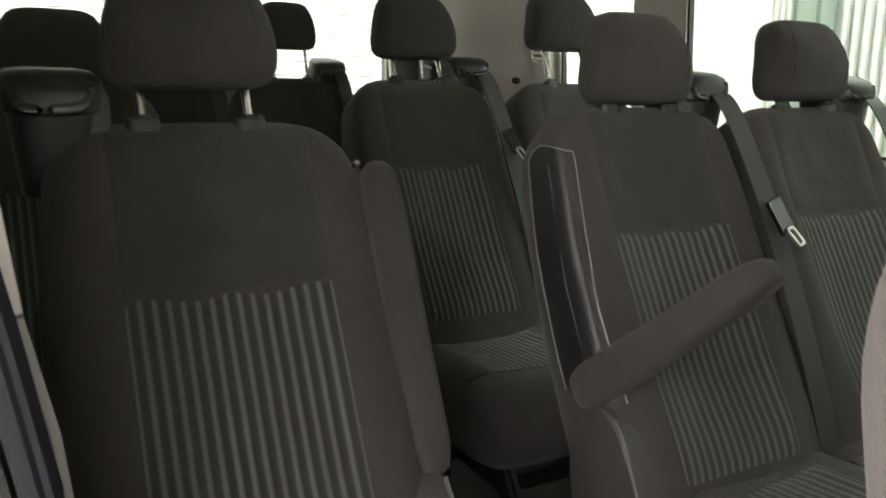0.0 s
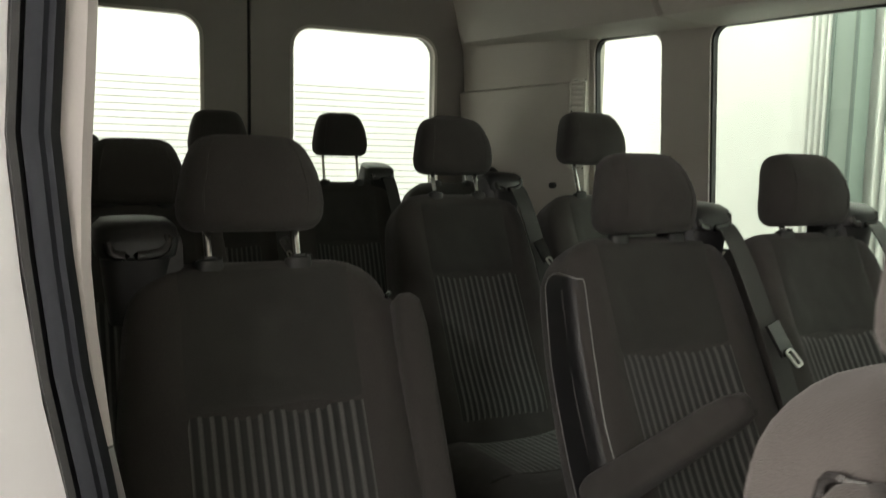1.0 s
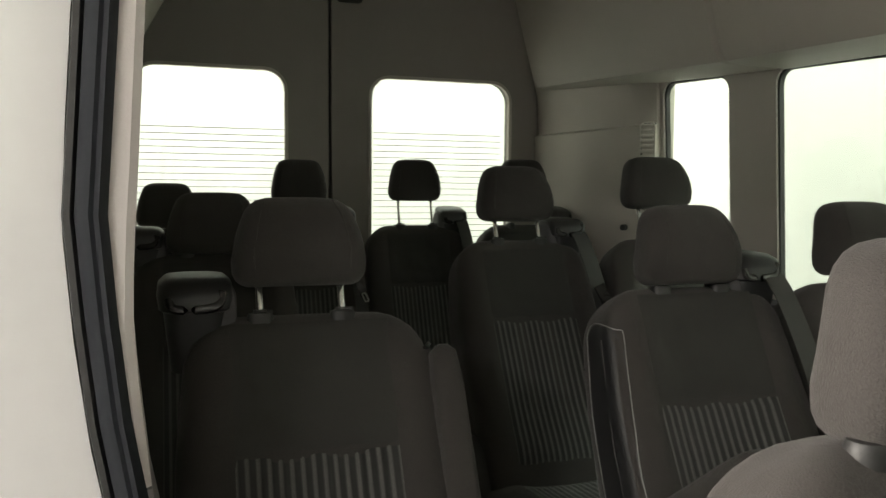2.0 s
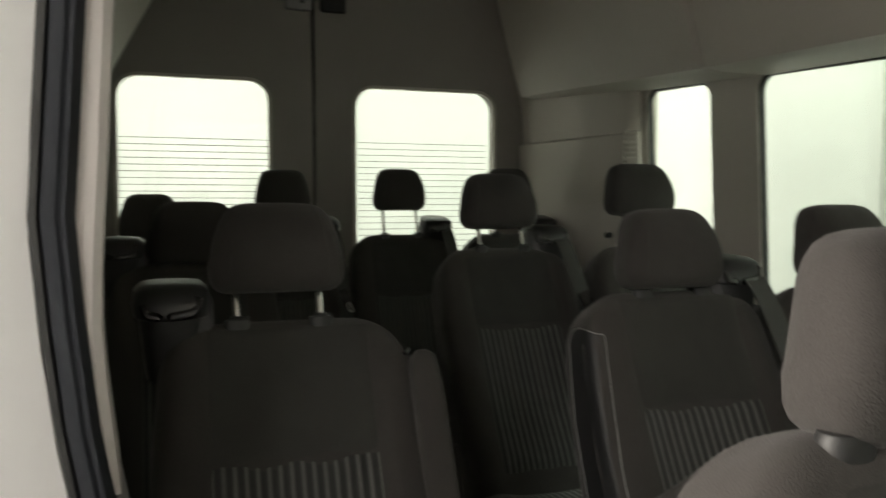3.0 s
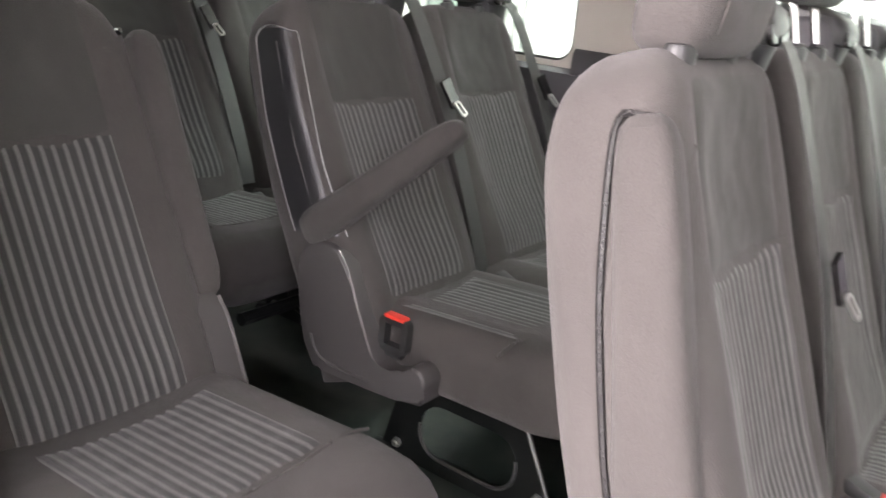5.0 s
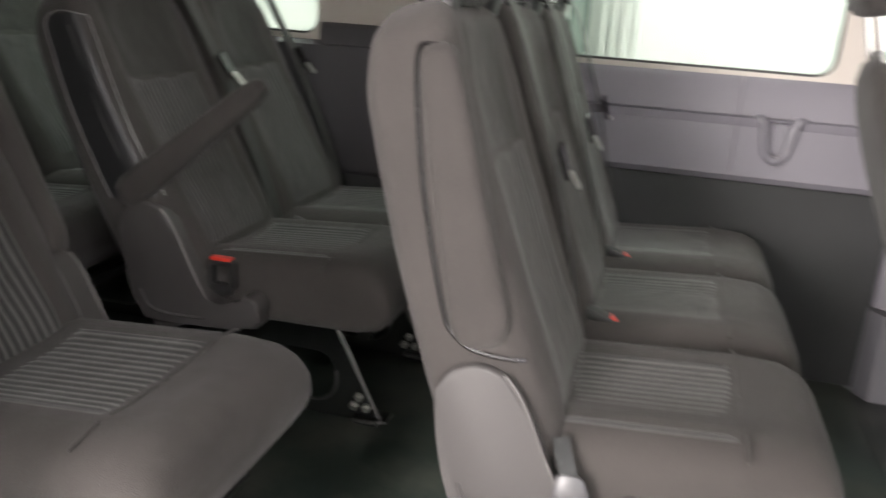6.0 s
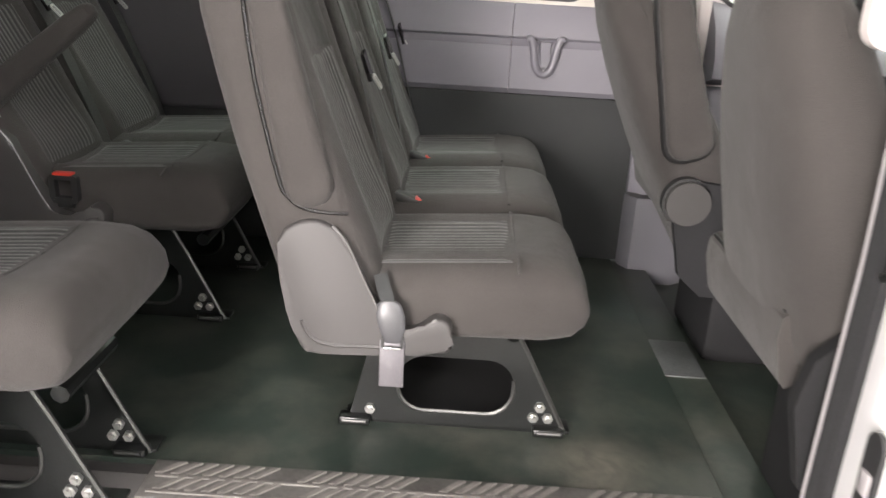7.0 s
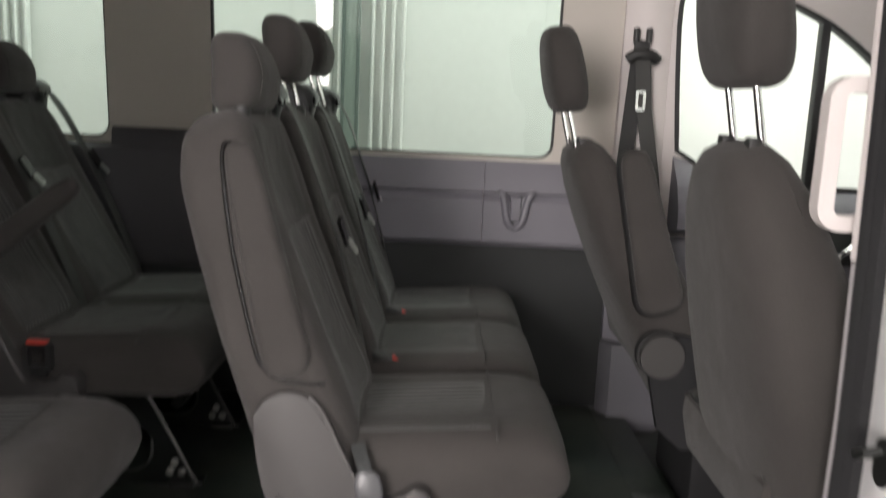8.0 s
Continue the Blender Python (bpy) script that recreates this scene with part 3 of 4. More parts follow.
# step well and sill
structure("sill", box((-0.10, -0.57, -0.32), (0.445, 0.74, -0.25), 0.008), SILL, "worn grey plastic entrance step", "step")
structure("step_riser", box((0.42, -0.57, -0.25), (0.45, 0.76, -0.012)), GREYPLASTIC, "grey plastic riser of the entrance step", "step")


def sill_plate():
    return box((0.335, -0.575, -0.014), (0.448, 0.455, 0.004), 0.003)


plate = structure("step_edge", sill_plate(), SILL, "scuffed grey plastic step edge with raised slanting bars", "step edge")
def tread_bar():
    return loft([[(0.0, 0.0, z), (0.0, 0.013, z), (0.036, -0.022, z), (0.036, -0.035, z)] for z in (0.0, 0.004)])


for row, xa in enumerate((0.404, 0.358)):
    for k in range(34):
        y = 0.43 - k * 0.0285 - row * 0.012
        if k % 9 not in (7, 8):
            part("tread_bar", tread_bar, SILLBAR, plate, loc=(xa, y, 0.003), key="tread_bar")
    part("tread_rail", box((xa - 0.010, -0.56, 0.003), (xa - 0.003, 0.44, 0.0065), 0.001), SILLBAR, plate)
structure("floor_seam", box((0.42, -0.700, -0.05), (1.745, -0.590, -0.004), 0.003), FLOORMAT, "green-black rubber floor strip behind the front seats", "trim")
structure("floor_plate", box((0.93, -0.694, -0.03), (1.13, -0.594, 0.0), 0.002), FLOORPLATE, "scuffed grey metal plate let into the floor", "trim")
structure("rear_step", box((-0.1, 0.76, -0.3), (0.45, 0.79, -0.064)), GREYPLASTIC, "grey plastic end of the step well", "trim")

# ---------------------------------------------------------------- rear seats
LEAN_BACK = radians(16.5)
BACK0 = (0.153, 0.36)  # foot of the backrest's middle line, in (y, z)
BACK_LENGTH = 0.626


def back_point(u, v, w):
    """From across, up along the backrest and through it (rear: plus) to the seat's own axes."""
    s, c = math.sin(LEAN_BACK), math.cos(LEAN_BACK)
    return (u, BACK0[0] + v * s + w * c, BACK0[1] + v * c - w * s)


def back_half(v):
    base = pick(((0, 0.190), (0.12, 0.196), (0.25, 0.201), (0.42, 0.197), (0.55, 0.185), (0.626, 0.173)), v)
    r = 0.075
    if v > BACK_LENGTH - r:
        k = (v - BACK_LENGTH + r) / r
        base -= 0.075 * (1 - math.sqrt(max(0, 1 - k * k)))
    return base


def back_thick(v):
    t = pick(((0, 0.070), (0.3, 0.073), (0.5, 0.066), (0.626, 0.056)), v)
    r = 0.045
    if v > BACK_LENGTH - r:
        k = (v - BACK_LENGTH + r) / r
        t *= 0.35 + 0.65 * math.sqrt(max(0, 1 - k * k))
    return t


def back_dish(u, v):
    a = min(1, abs(u) / 0.135)
    return 0.024 * (1 - a ** 3) * min(1, max(0, (BACK_LENGTH - v) / 0.12)) * min(1, 0.3 + v * 4)


def back_lumbar(v):
    """The padding grows towards the foot of the back."""
    return 0.028 * max(0.0, min(1.0, (0.40 - v) / 0.32)) ** 1.4


def back_front(u, v):
    k = min(0.999, abs(u) / back_half(v))
    return -(back_thick(v) + back_lumbar(v)) * (1 - k ** 5) ** 0.2 + back_dish(u, v)


def backrest_mesh():
    rings = []
    vs = [-0.09, -0.06, -0.03] + steps(0, 0.534, 22) + [0.554, 0.569, 0.584, 0.596, 0.608, 0.617, 0.623, 0.626]
    for v in vs:
        W, T = back_half(v), back_thick(v)
        def f(c, s):
            u, w = W * c, T * s
            if s > 0:
                w += 0.024 * s * min(1, (BACK_LENGTH - v) / 0.1)
            if s < 0:
                w = (T + back_lumbar(v)) * s + back_dish(u, v) * min(1, -s * 1.3)
            return back_point(u, v, w)
        rings.append(super_ring(64, 5, f))
    return loft(rings)


PW = 0.118


def upper_panel_mesh():
    us = [-PW, -PW + 0.003] + steps(-PW + 0.012, PW - 0.012, 12) + [PW - 0.003, PW]
    vs = [0.402, 0.406] + steps(0.416, 0.580, 8) + [0.589, 0.593]
    def f(u, v):
        lift = 0.0045 * min(1, (PW - abs(u)) / 0.01) * min(1, (v - 0.402) / 0.012) * min(1, (0.593 - v) / 0.012)
        return back_point(u, v, back_front(u, v) - lift + 0.0008)
    return sheet(f, us, vs)


RIBS = 15


def ribbed(place, halfw, v0, v1, nv, fine=6):
    """Corded panel: ribs across u, running along v."""
    us = steps(-halfw, halfw, RIBS * fine)
    def f(u, v):
        p = (u / 0.0157) % 1.0
        h = 0.0022 * max(0.0, math.cos((p - 0.5) * 2 * math.pi)) ** 0.6
        edge = min(1, (halfw - abs(u)) / 0.006) * min(1, (v - v0) / 0.006) * min(1, (v1 - v) / 0.006)
        return place(u, v, (h + 0.0022) * max(0, edge))
    return sheet(f, us, steps(v0, v1, nv))


def back_cord_mesh():
    return ribbed(lambda u, v, h: back_point(u, v, back_front(u, v) - h + 0.0008), PW, 0.03, 0.40, 24)


# cushion: runs from y = 0.13 forward to y = -0.32
def cush_top(u, y):
    z = pick(((-0.32, 0.34), (-0.312, 0.370), (-0.295, 0.394), (-0.26, 0.408), (-0.2, 0.412), (0.0, 0.398), (0.13, 0.388)), y)
    k = min(0.999, abs(u) / 0.213)
    z -= 0.075 * (1 - (1 - k ** 5) ** 0.2)
    a = min(1, abs(u) / 0.13)
    z -= 0.014 * (1 - a ** 3) * min(1, max(0, (y + 0.26) / 0.1))
    return z


def cush_bottom(u, y):
    return pick(((-0.32, 0.315), (-0.312, 0.288), (-0.29, 0.264), (-0.24, 0.252), (0.13, 0.246)), y)


def cushion_mesh():
    ys = [-0.32, -0.318, -0.312, -0.303, -0.29, -0.275] + steps(-0.26, 0.12, 16) + [0.13]
    rings = []
    for y in ys:
        mid = (cush_top(0.2, y) + cush_bottom(0, y)) / 2
        W = pick(((-0.32, 0.188), (-0.312, 0.199), (-0.295, 0.206), (-0.26, 0.210), (0.13, 0.212)), y)
        def f(c, s):
            u = W * c
            if s >= 0:
                return (u, y, mid + (cush_top(u * 0.98, y) - mid) * min(1, s * 1.02))
            return (u, y, mid + (cush_bottom(u, y) - mid) * -s)
        rings.append(super_ring(64, 5, f))
    return loft(rings)


def cushion_cord_mesh():
    return ribbed(lambda u, v, h: (u, v, cush_top(u, v) + h - 0.0006), PW, -0.175, 0.065, 16)


def cushion_seam_mesh():
    return tube([(u, -0.185, cush_top(u, -0.185) - 0.0006) for u in steps(-0.19, 0.19, 16)], 0.0028, 6)


def headrest_mesh():
    rings = []
    for z in (0, 0.004, 0.012, 0.024, 0.045, 0.07, 0.095, 0.118, 0.134, 0.145, 0.152, 0.156, 0.1575):
        W = pick(((0, 0.084), (0.004, 0.094), (0.012, 0.102), (0.024, 0.107), (0.045, 0.1085), (0.09, 0.101), (0.118, 0.092), (0.134, 0.085), (0.145, 0.077), (0.152, 0.067), (0.156, 0.053), (0.1575, 0.037)), z)
        T = pick(((0, 0.028), (0.004, 0.036), (0.012, 0.042), (0.024, 0.046), (0.07, 0.050), (0.118, 0.045), (0.134, 0.040), (0.145, 0.034), (0.152, 0.027), (0.156, 0.018), (0.1575, 0.010)), z)
        c0 = pick(((0, 0.0), (0.08, -0.006), (0.1575, 0.014)), z)
        rings.append(super_ring(48, 3.4, lambda c, s: (W * c, c0 + T * s, z * 0.955)))
    return loft(rings)


def headrest_seam_mesh(side):
    pts = []
    for z in (0.012, 0.03, 0.06, 0.09, 0.12, 0.14, 0.15):
        T = pick(((0, 0.036), (0.024, 0.046), (0.07, 0.050), (0.118, 0.045), (0.145, 0.034), (0.152, 0.027)), z)
        c0 = pick(((0, 0.0), (0.08, -0.006), (0.1575, 0.014)), z)
        k = 0.72
        W = pick(((0, 0.095), (0.045, 0.1085), (0.118, 0.092), (0.145, 0.077)), z)
        pts.append((side * W * k, c0 - T * (1 - k ** 3.4) ** (1 / 3.4) - 0.0002, z * 0.955))
    return tube(smooth_line(pts, 3), 0.0013, 5)


POST_Y, POST_X = 0.288, 0.0625


def arm_mesh():
    """A padded armrest, from its pivot at the origin along +z."""
    rings = []
    for z in (-0.045, -0.042, -0.034, -0.02, 0.0, 0.06, 0.14, 0.24, 0.30, 0.33, 0.345, 0.353, 0.356):
        W = pick(((-0.045, 0.016), (-0.042, 0.024), (-0.034, 0.032), (-0.02, 0.038), (0, 0.040), (0.14, 0.034), (0.30, 0.028), (0.33, 0.025), (0.345, 0.021), (0.353, 0.015), (0.356, 0.008)), z)
        T = pick(((-0.045, 0.012), (-0.034, 0.022), (0, 0.027), (0.30, 0.025), (0.345, 0.020), (0.356, 0.008)), z)
        rings.append(super_ring(32, 3.2, lambda c, s: (T * c, W * s, z)))
    return loft(rings)


COVER = [(0.247, 0.417), (0.238, 0.451), (0.218, 0.47), (0.188, 0.48), (0.16, 0.475), (0.129, 0.449), (0.091, 0.368), (0.057, 0.303), (0.042, 0.287), (0.014, 0.284), (-0.008, 0.293), (-0.024, 0.307), (-0.038, 0.313), (-0.054, 0.308), (-0.064, 0.292), (-0.061, 0.268), (-0.055, 0.248), (0.056, 0.237), (0.166, 0.233), (0.191, 0.235), (0.206, 0.248), (0.228, 0.311)]


def side_cover_mesh(side):
    bm = prism([(p.x, p.y) for p in smooth_line([(y, z, 0) for y, z in COVER + COVER[:1]], 2)][:-1], side * 0.17, side * 0.217)
    edges = [e for e in bm.edges if all(abs(v.co.x) > 0.216 for v in e.verts)]
    bmesh.ops.bevel(bm, geom=edges, offset=0.007, segments=3, profile=0.5, affect="EDGES", clamp_overlap=True)
    return bm


def cover_lip_mesh(side):
    return tube([(side * 0.216, y + 0.006, z - 0.004) for y, z in smooth_line_2d([(0.196, 0.30), (0.178, 0.268), (0.14, 0.256), (0.05, 0.258)])], 0.004, 6)


def bracket_mesh():
    """Pressed steel seat foot with a large rounded hole and folded edges."""
    out = [(0.10, 0.25), (0.086, 0.175), (0.127, 0.0), (-0.32, 0.0), (-0.227, 0.185), (-0.19, 0.25)]
    hole = rounded(0.235, 0.122, 0.055, 6, (-0.090, 0.096))
    bm = bmesh.new()
    lo = [bm.verts.new((0, *p)) for p in out]
    hi = [bm.verts.new((0, *p)) for p in hole]
    e = [bm.edges.new((a, b)) for ring in (lo, hi) for a, b in zip(ring, ring[1:] + ring[:1])]
    bmesh.ops.triangle_fill(bm, use_beauty=True, edges=e)
    g = bmesh.ops.extrude_face_region(bm, geom=bm.faces[:])
    bmesh.ops.translate(bm, verts=[v for v in g["geom"] if isinstance(v, bmesh.types.BMVert)], vec=(0.006, 0, 0))
    box((-0.0, -0.33, 0.0), (0.05, 0.135, 0.008), 0.002, bm=bm)
    return bm


# lower half only, in brighter metal: the rim's glint is put into the colour
def hole_rim_mesh():
    ring = rounded(0.235, 0.122, 0.055, 6, (-0.090, 0.096))
    return tube([(0, *p) for p in ring[12:] + ring[:1]], 0.0045, 6)


def hole_shade_mesh():
    """An added black box for the deep shade behind the hole, open towards it."""
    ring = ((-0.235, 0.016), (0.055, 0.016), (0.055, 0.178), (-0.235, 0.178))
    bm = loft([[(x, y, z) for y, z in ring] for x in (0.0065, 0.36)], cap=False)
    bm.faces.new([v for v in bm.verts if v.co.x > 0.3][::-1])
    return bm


def front_fold_mesh():
    return tube([(-0.004, -0.32, 0.004), (-0.004, -0.227, 0.185), (-0.004, -0.19, 0.25)], 0.005, 6)


def bolt_mesh():
    bm = tube([(0.0, 0, 0), (-0.008, 0, 0)], 0.011, 6)
    return join(bm, tube([(-0.008, 0, 0), (-0.014, 0, 0)], 0.006, 8))


def retractor_mesh():
    """Belt guide on a seat's shoulder: a tapered body under a wide, overhanging lid that rises to the rear."""
    rows = ((-0.10, 0.036, 0.040, 0.010), (-0.05, 0.042, 0.046, 0.004), (-0.012, 0.046, 0.050, 0.0), (-0.008, 0.052, 0.055, 0.0), (0.012, 0.055, 0.058, 0.0), (0.028, 0.053, 0.055, 0.004), (0.037, 0.044, 0.045, 0.010), (0.040, 0.028, 0.030, 0.014))
    return loft([super_ring(32, 4.0, lambda c, n: (w * c, y + d * n, z + 0.16 * d * n)) for z, w, d, y in rows])


def strap_points():
    return smooth_line([(0.0, -0.03, 0.004), (0.002, -0.052, -0.004), (0.008, -0.078, -0.05), (0.016, -0.108, -0.13), (0.022, -0.146, -0.24), (0.03, -0.182, -0.37), (0.034, -0.222, -0.53), (0.034, -0.232, -0.60)], 5)


def tongue_mesh():
    bm = prism([(-0.004, -0.03), (0.004, -0.03), (0.004, 0.03), (-0.004, 0.03)], -0.014, 0.014, 0.002)
    return bm


def tongue_plate_mesh():
    return frame_bar(rounded(0.017, 0.036, 0.006, 4), lambda u, v, d: (u, d, v), 0.0046, -0.002, 0.002)


def buckle(parent, x, y, z, tilt=20):
    ob = part("buckle", lambda: box((-0.016, -0.045, -0.011), (0.016, 0.03, 0.011), 0.005), DARKPLASTIC, parent, "black belt buckle with a red release button", (x, y, z), key="buckle")
    ob.rotation_euler = (radians(tilt), 0, 0)
    part("release_button", lambda: box((-0.013, -0.049, -0.004), (0.013, -0.018, 0.0135), 0.003), RED, ob, "red release button", key="release_button")


def collar_mesh():
    """A low oval guide for a headrest post, with a raised button beside it."""
    bm = loft([super_ring(16, 2.6, lambda c, n: (w * c, d * n, z)) for w, d, z in ((0.019, 0.014, -0.014), (0.020, 0.0145, -0.002), (0.018, 0.013, 0.003), (0.010, 0.009, 0.005), (0.0095, 0.0085, 0.009))])
    return join(bm, tube([(0.0145, -0.003, 0.001), (0.0145, -0.003, 0.008)], 0.0035, 8))


def headrest(parent, x, raised, y=POST_Y, size=(1, 1), post=POST_X):
    ob = part("headrest", headrest_mesh, CLOTH, parent, "charcoal cloth headrest on two chrome posts", (x, y + 0.008 + raised * 0.25, 0.962 + raised), key="headrest")
    ob.scale = (size[0], 1, size[1])
    part("seam", lambda: headrest_seam_mesh(-1), CLOTH, ob, key="headrest_seam_a")
    part("seam", lambda: headrest_seam_mesh(1), CLOTH, ob, key="headrest_seam_b")
    for s in (-1, 1):
        part("head_post", lambda: tube([(0, -0.042, -0.15), (0, -0.002, 0.0), (0, 0.004, 0.03)], 0.0058, 10), CHROME, ob, "chrome post", (s * post / size[0], 0.0, 0.0), key="head_post")
        part("post_collar", collar_mesh, DARKPLASTIC, parent, loc=(x + s * post, y + 0.004, 0.967), key="post_collar")


def belt(parent, x, side, strap=True, up=0.0):
    off = 0.144 if strap else 0.165
    g = part("belt_guide", retractor_mesh, GUIDE, parent, "black plastic shoulder belt guide with a lid", (x + side * off, 0.322, 0.993), key="belt_guide")
    part("guide_cap", lambda: loft([super_ring(24, 3.2, lambda c, n: (x, 0.004 + d * c, -0.026 + h * n)) for x, d, h in ((-0.060, 0.020, 0.022), (-0.059, 0.032, 0.036), (-0.055, 0.040, 0.046), (-0.046, 0.044, 0.052), (-0.030, 0.044, 0.054))]), DARKTRIM, g, "dark grey end cap", key="guide_cap").scale = (side, 1, 1)
    part("guide_slot", lambda: tube(smooth_line([(-0.036, -0.050, 0.004), (-0.028, -0.053, -0.012), (0.026, -0.053, -0.010), (0.038, -0.048, 0.012)], 4), 0.0075, 8, 0.8), GLOSSBLACK, g, "black belt slot", key="guide_slot")
    if not strap:
        return
    s = part("seat_belt", lambda: ribbon(strap_points(), 0.044, 0.0024), WEB, parent, "black seat belt with a metal tongue", (x + side * 0.166, 0.318, 0.985), key="seat_belt")
    s.scale = (side, 1, 1)
    t = part("tongue", tongue_mesh, GLOSSBLACK, s, "black and chrome belt tongue", (0.023 - up * 0.06, -0.157 + up * 0.33, -0.225 + up), key="tongue")
    t.rotation_euler = (radians(-15), radians(-20), 0)
    p = part("tongue_plate", tongue_plate_mesh, BOLT, s, "chrome tongue plate", (0.033 - up * 0.06, -0.178 + up * 0.33, -0.257 + up), key="tongue_plate")
    p.rotation_euler = (radians(-30), radians(-20), 0)


def seat_place(parent, x, raised, belt_side, strap=True, deep=1.0, head_x=0.0, size=(1, 1), up=0.0):
    """deep: the cushion's depth against the usual one; head_x: how far the headrest stands to the side."""
    for nm, make, mat, label, sc in (
            ("backrest", backrest_mesh, CLOTH, "charcoal cloth backrest", (1, 1, 1)),
            ("upper_panel", upper_panel_mesh, PANEL, "smooth dark cloth panel", (1, 1, 1)),
            ("back_stripes", back_cord_mesh, CORD, "dark corded cloth with pale vertical stripes", (1, 1, 1)),
            ("cushion", cushion_mesh, CLOTH, "charcoal cloth seat cushion", (1, deep, 1)),
            ("cushion_stripes", cushion_cord_mesh, CORD, "dark corded cloth with pale stripes", (1, deep, 1)),
            ("cushion_seam", cushion_seam_mesh, CLOTH, "", (1, deep, 1))):
        part(nm, make, mat, parent, label, (x, 0, 0), key=nm).scale = sc
    part("back_button", lambda: tube([(0, 0, 0), (0, -0.012, 0)], 0.007, 10), PALEPLASTIC, parent, "pale plastic stud", (x + 0.192, 0.104, 0.425), key="back_button")
    headrest(parent, x + head_x, raised, size=size)
    belt(parent, x, belt_side, strap, up)


def bracket(parent, x, y0, shade_box):
    ob = part("seat_foot", bracket_mesh, STEEL, parent, "black pressed steel floor bracket with a rounded hole", (x, y0, 0), key="seat_foot")
    part("hole_rim", hole_rim_mesh, FOLD, ob, key="hole_rim")
    if shade_box:
        part("hole_liner", hole_shade_mesh, DARKPLASTIC, ob, "black box that stands for the shade behind the bracket hole", key="hole_liner")
    part("front_fold", front_fold_mesh, FOLD, ob, key="front_fold")
    for y in (0.112, -0.285):
        c = part("floor_clamp", lambda: box((-0.022, -0.032, 0.0), (0.012, 0.032, 0.018), 0.005), STEEL, ob, "black steel floor clamp", (0, y, 0), key="floor_clamp")
        part("clamp_bar", lambda: tube([(-0.024, -0.024, 0.012), (-0.024, 0.024, 0.012)], 0.0035, 6), FOLD, c, "bright clamp edge", key="clamp_bar")
    for y, z in ((0.082, 0.032), (-0.252, 0.036), (-0.282, 0.036), (-0.264, 0.060)):
        part("bolt", bolt_mesh, BOLT, ob, "zinc bolt", (0, y, z), key="bolt")


def flank(side, y, z, proud=0.0):
    """A point on the rounded side of the backrest."""
    n, c = math.sin(LEAN_BACK), math.cos(LEAN_BACK)
    dy, dz = y - BACK0[0], z - BACK0[1]
    v, w = dy * n + dz * c, dy * c - dz * n
    v = min(0.56, max(-0.05, v))
    deep = back_thick(v) + (back_lumbar(v) if w < 0 else 0.024)
    k = min(0.97, abs(w) / deep)
    return (side * (back_half(v) * (1 - k ** 5) ** 0.2 + proud), y, z)


def flank_sheet(side, front, rear, z0, z1, proud):
    """A thin sheet on the side of the backrest between two lines given as (z, y)."""
    def f(u, z):
        return flank(side, pick(front, z) * (1 - u) + pick(rear, z) * u, z, proud)
    return sheet(f, steps(0, 1, 8), steps(z0, z1, 22))


def raised_arm(parent, x, side):
    a = part("armrest", arm_mesh, CLOTH, parent, "charcoal cloth armrest folded up", (x + side * 0.1895, 0.194, 0.568), key="armrest")
    a.rotation_euler = (radians(-13.5), radians(side * -1.6), 0)
    line = smooth_line_2d([(0.263, 0.908), (0.280, 0.912), (0.301, 0.893), (0.280, 0.735), (0.243, 0.575), (0.228, 0.541), (0.196, 0.519), (0.126, 0.512)])
    part("arm_piping", lambda: tube([flank(side, y, z, 0.0015) for y, z in line], 0.0034, 6), GLOSSBLACK, parent, "thin glossy black piping round the armrest pocket", (x, 0, 0), key=f"arm_piping{side}")
    part("arm_pocket", lambda: flank_sheet(side, ((0.52, 0.135), (0.60, 0.172), (0.89, 0.246), (0.905, 0.262)), ((0.52, 0.190), (0.54, 0.226), (0.58, 0.24), (0.735, 0.276), (0.89, 0.296), (0.905, 0.285)), 0.52, 0.905, 0.0012), CLOTH, parent, "dark armrest pocket", (x, 0, 0), key=f"arm_pocket{side}")


def smooth_line_2d(pts, n=5):
    return [(p.x, p.y) for p in smooth_line([(a, b, 0) for a, b in pts], n)]


def lowered_arm(parent, x, side):
    a = part("armrest", arm_mesh, CLOTH, parent, "charcoal cloth armrest folded down", (x + side * 0.190, 0.205, 0.553), key="armrest")
    a.rotation_euler = (radians(51), 0, 0)
    a.scale.y = 0.84
    rim = smooth_line_2d([(0.128, 0.545), (0.188, 0.70), (0.246, 0.875), (0.262, 0.900), (0.302, 0.908), (0.330, 0.893), (0.328, 0.86), (0.292, 0.715), (0.235, 0.545)])
    # flat sheet on the flank; the pocket's dark inside is put into its colour
    part("arm_pocket", flank_sheet(side, ((0.545, 0.128), (0.70, 0.188), (0.875, 0.246), (0.900, 0.264)), ((0.545, 0.235), (0.715, 0.292), (0.86, 0.328), (0.890, 0.330), (0.903, 0.312)), 0.545, 0.903, 0.0012), GUIDE, parent, "flat black sheet for the open armrest pocket", (x, 0, 0))
    part("pocket_edge", tube([flank(side, y, z, 0.002) for y, z in rim], 0.0011, 6), PIPING, parent, "thin bright pocket edge", (x, 0, 0))
    part("pocket_rail", tube([flank(side, y, z, 0.002) for y, z in ((0.280, 0.88), (0.228, 0.70), (0.170, 0.545))], 0.0016, 6), GREYPLASTIC, parent, "", (x, 0, 0))


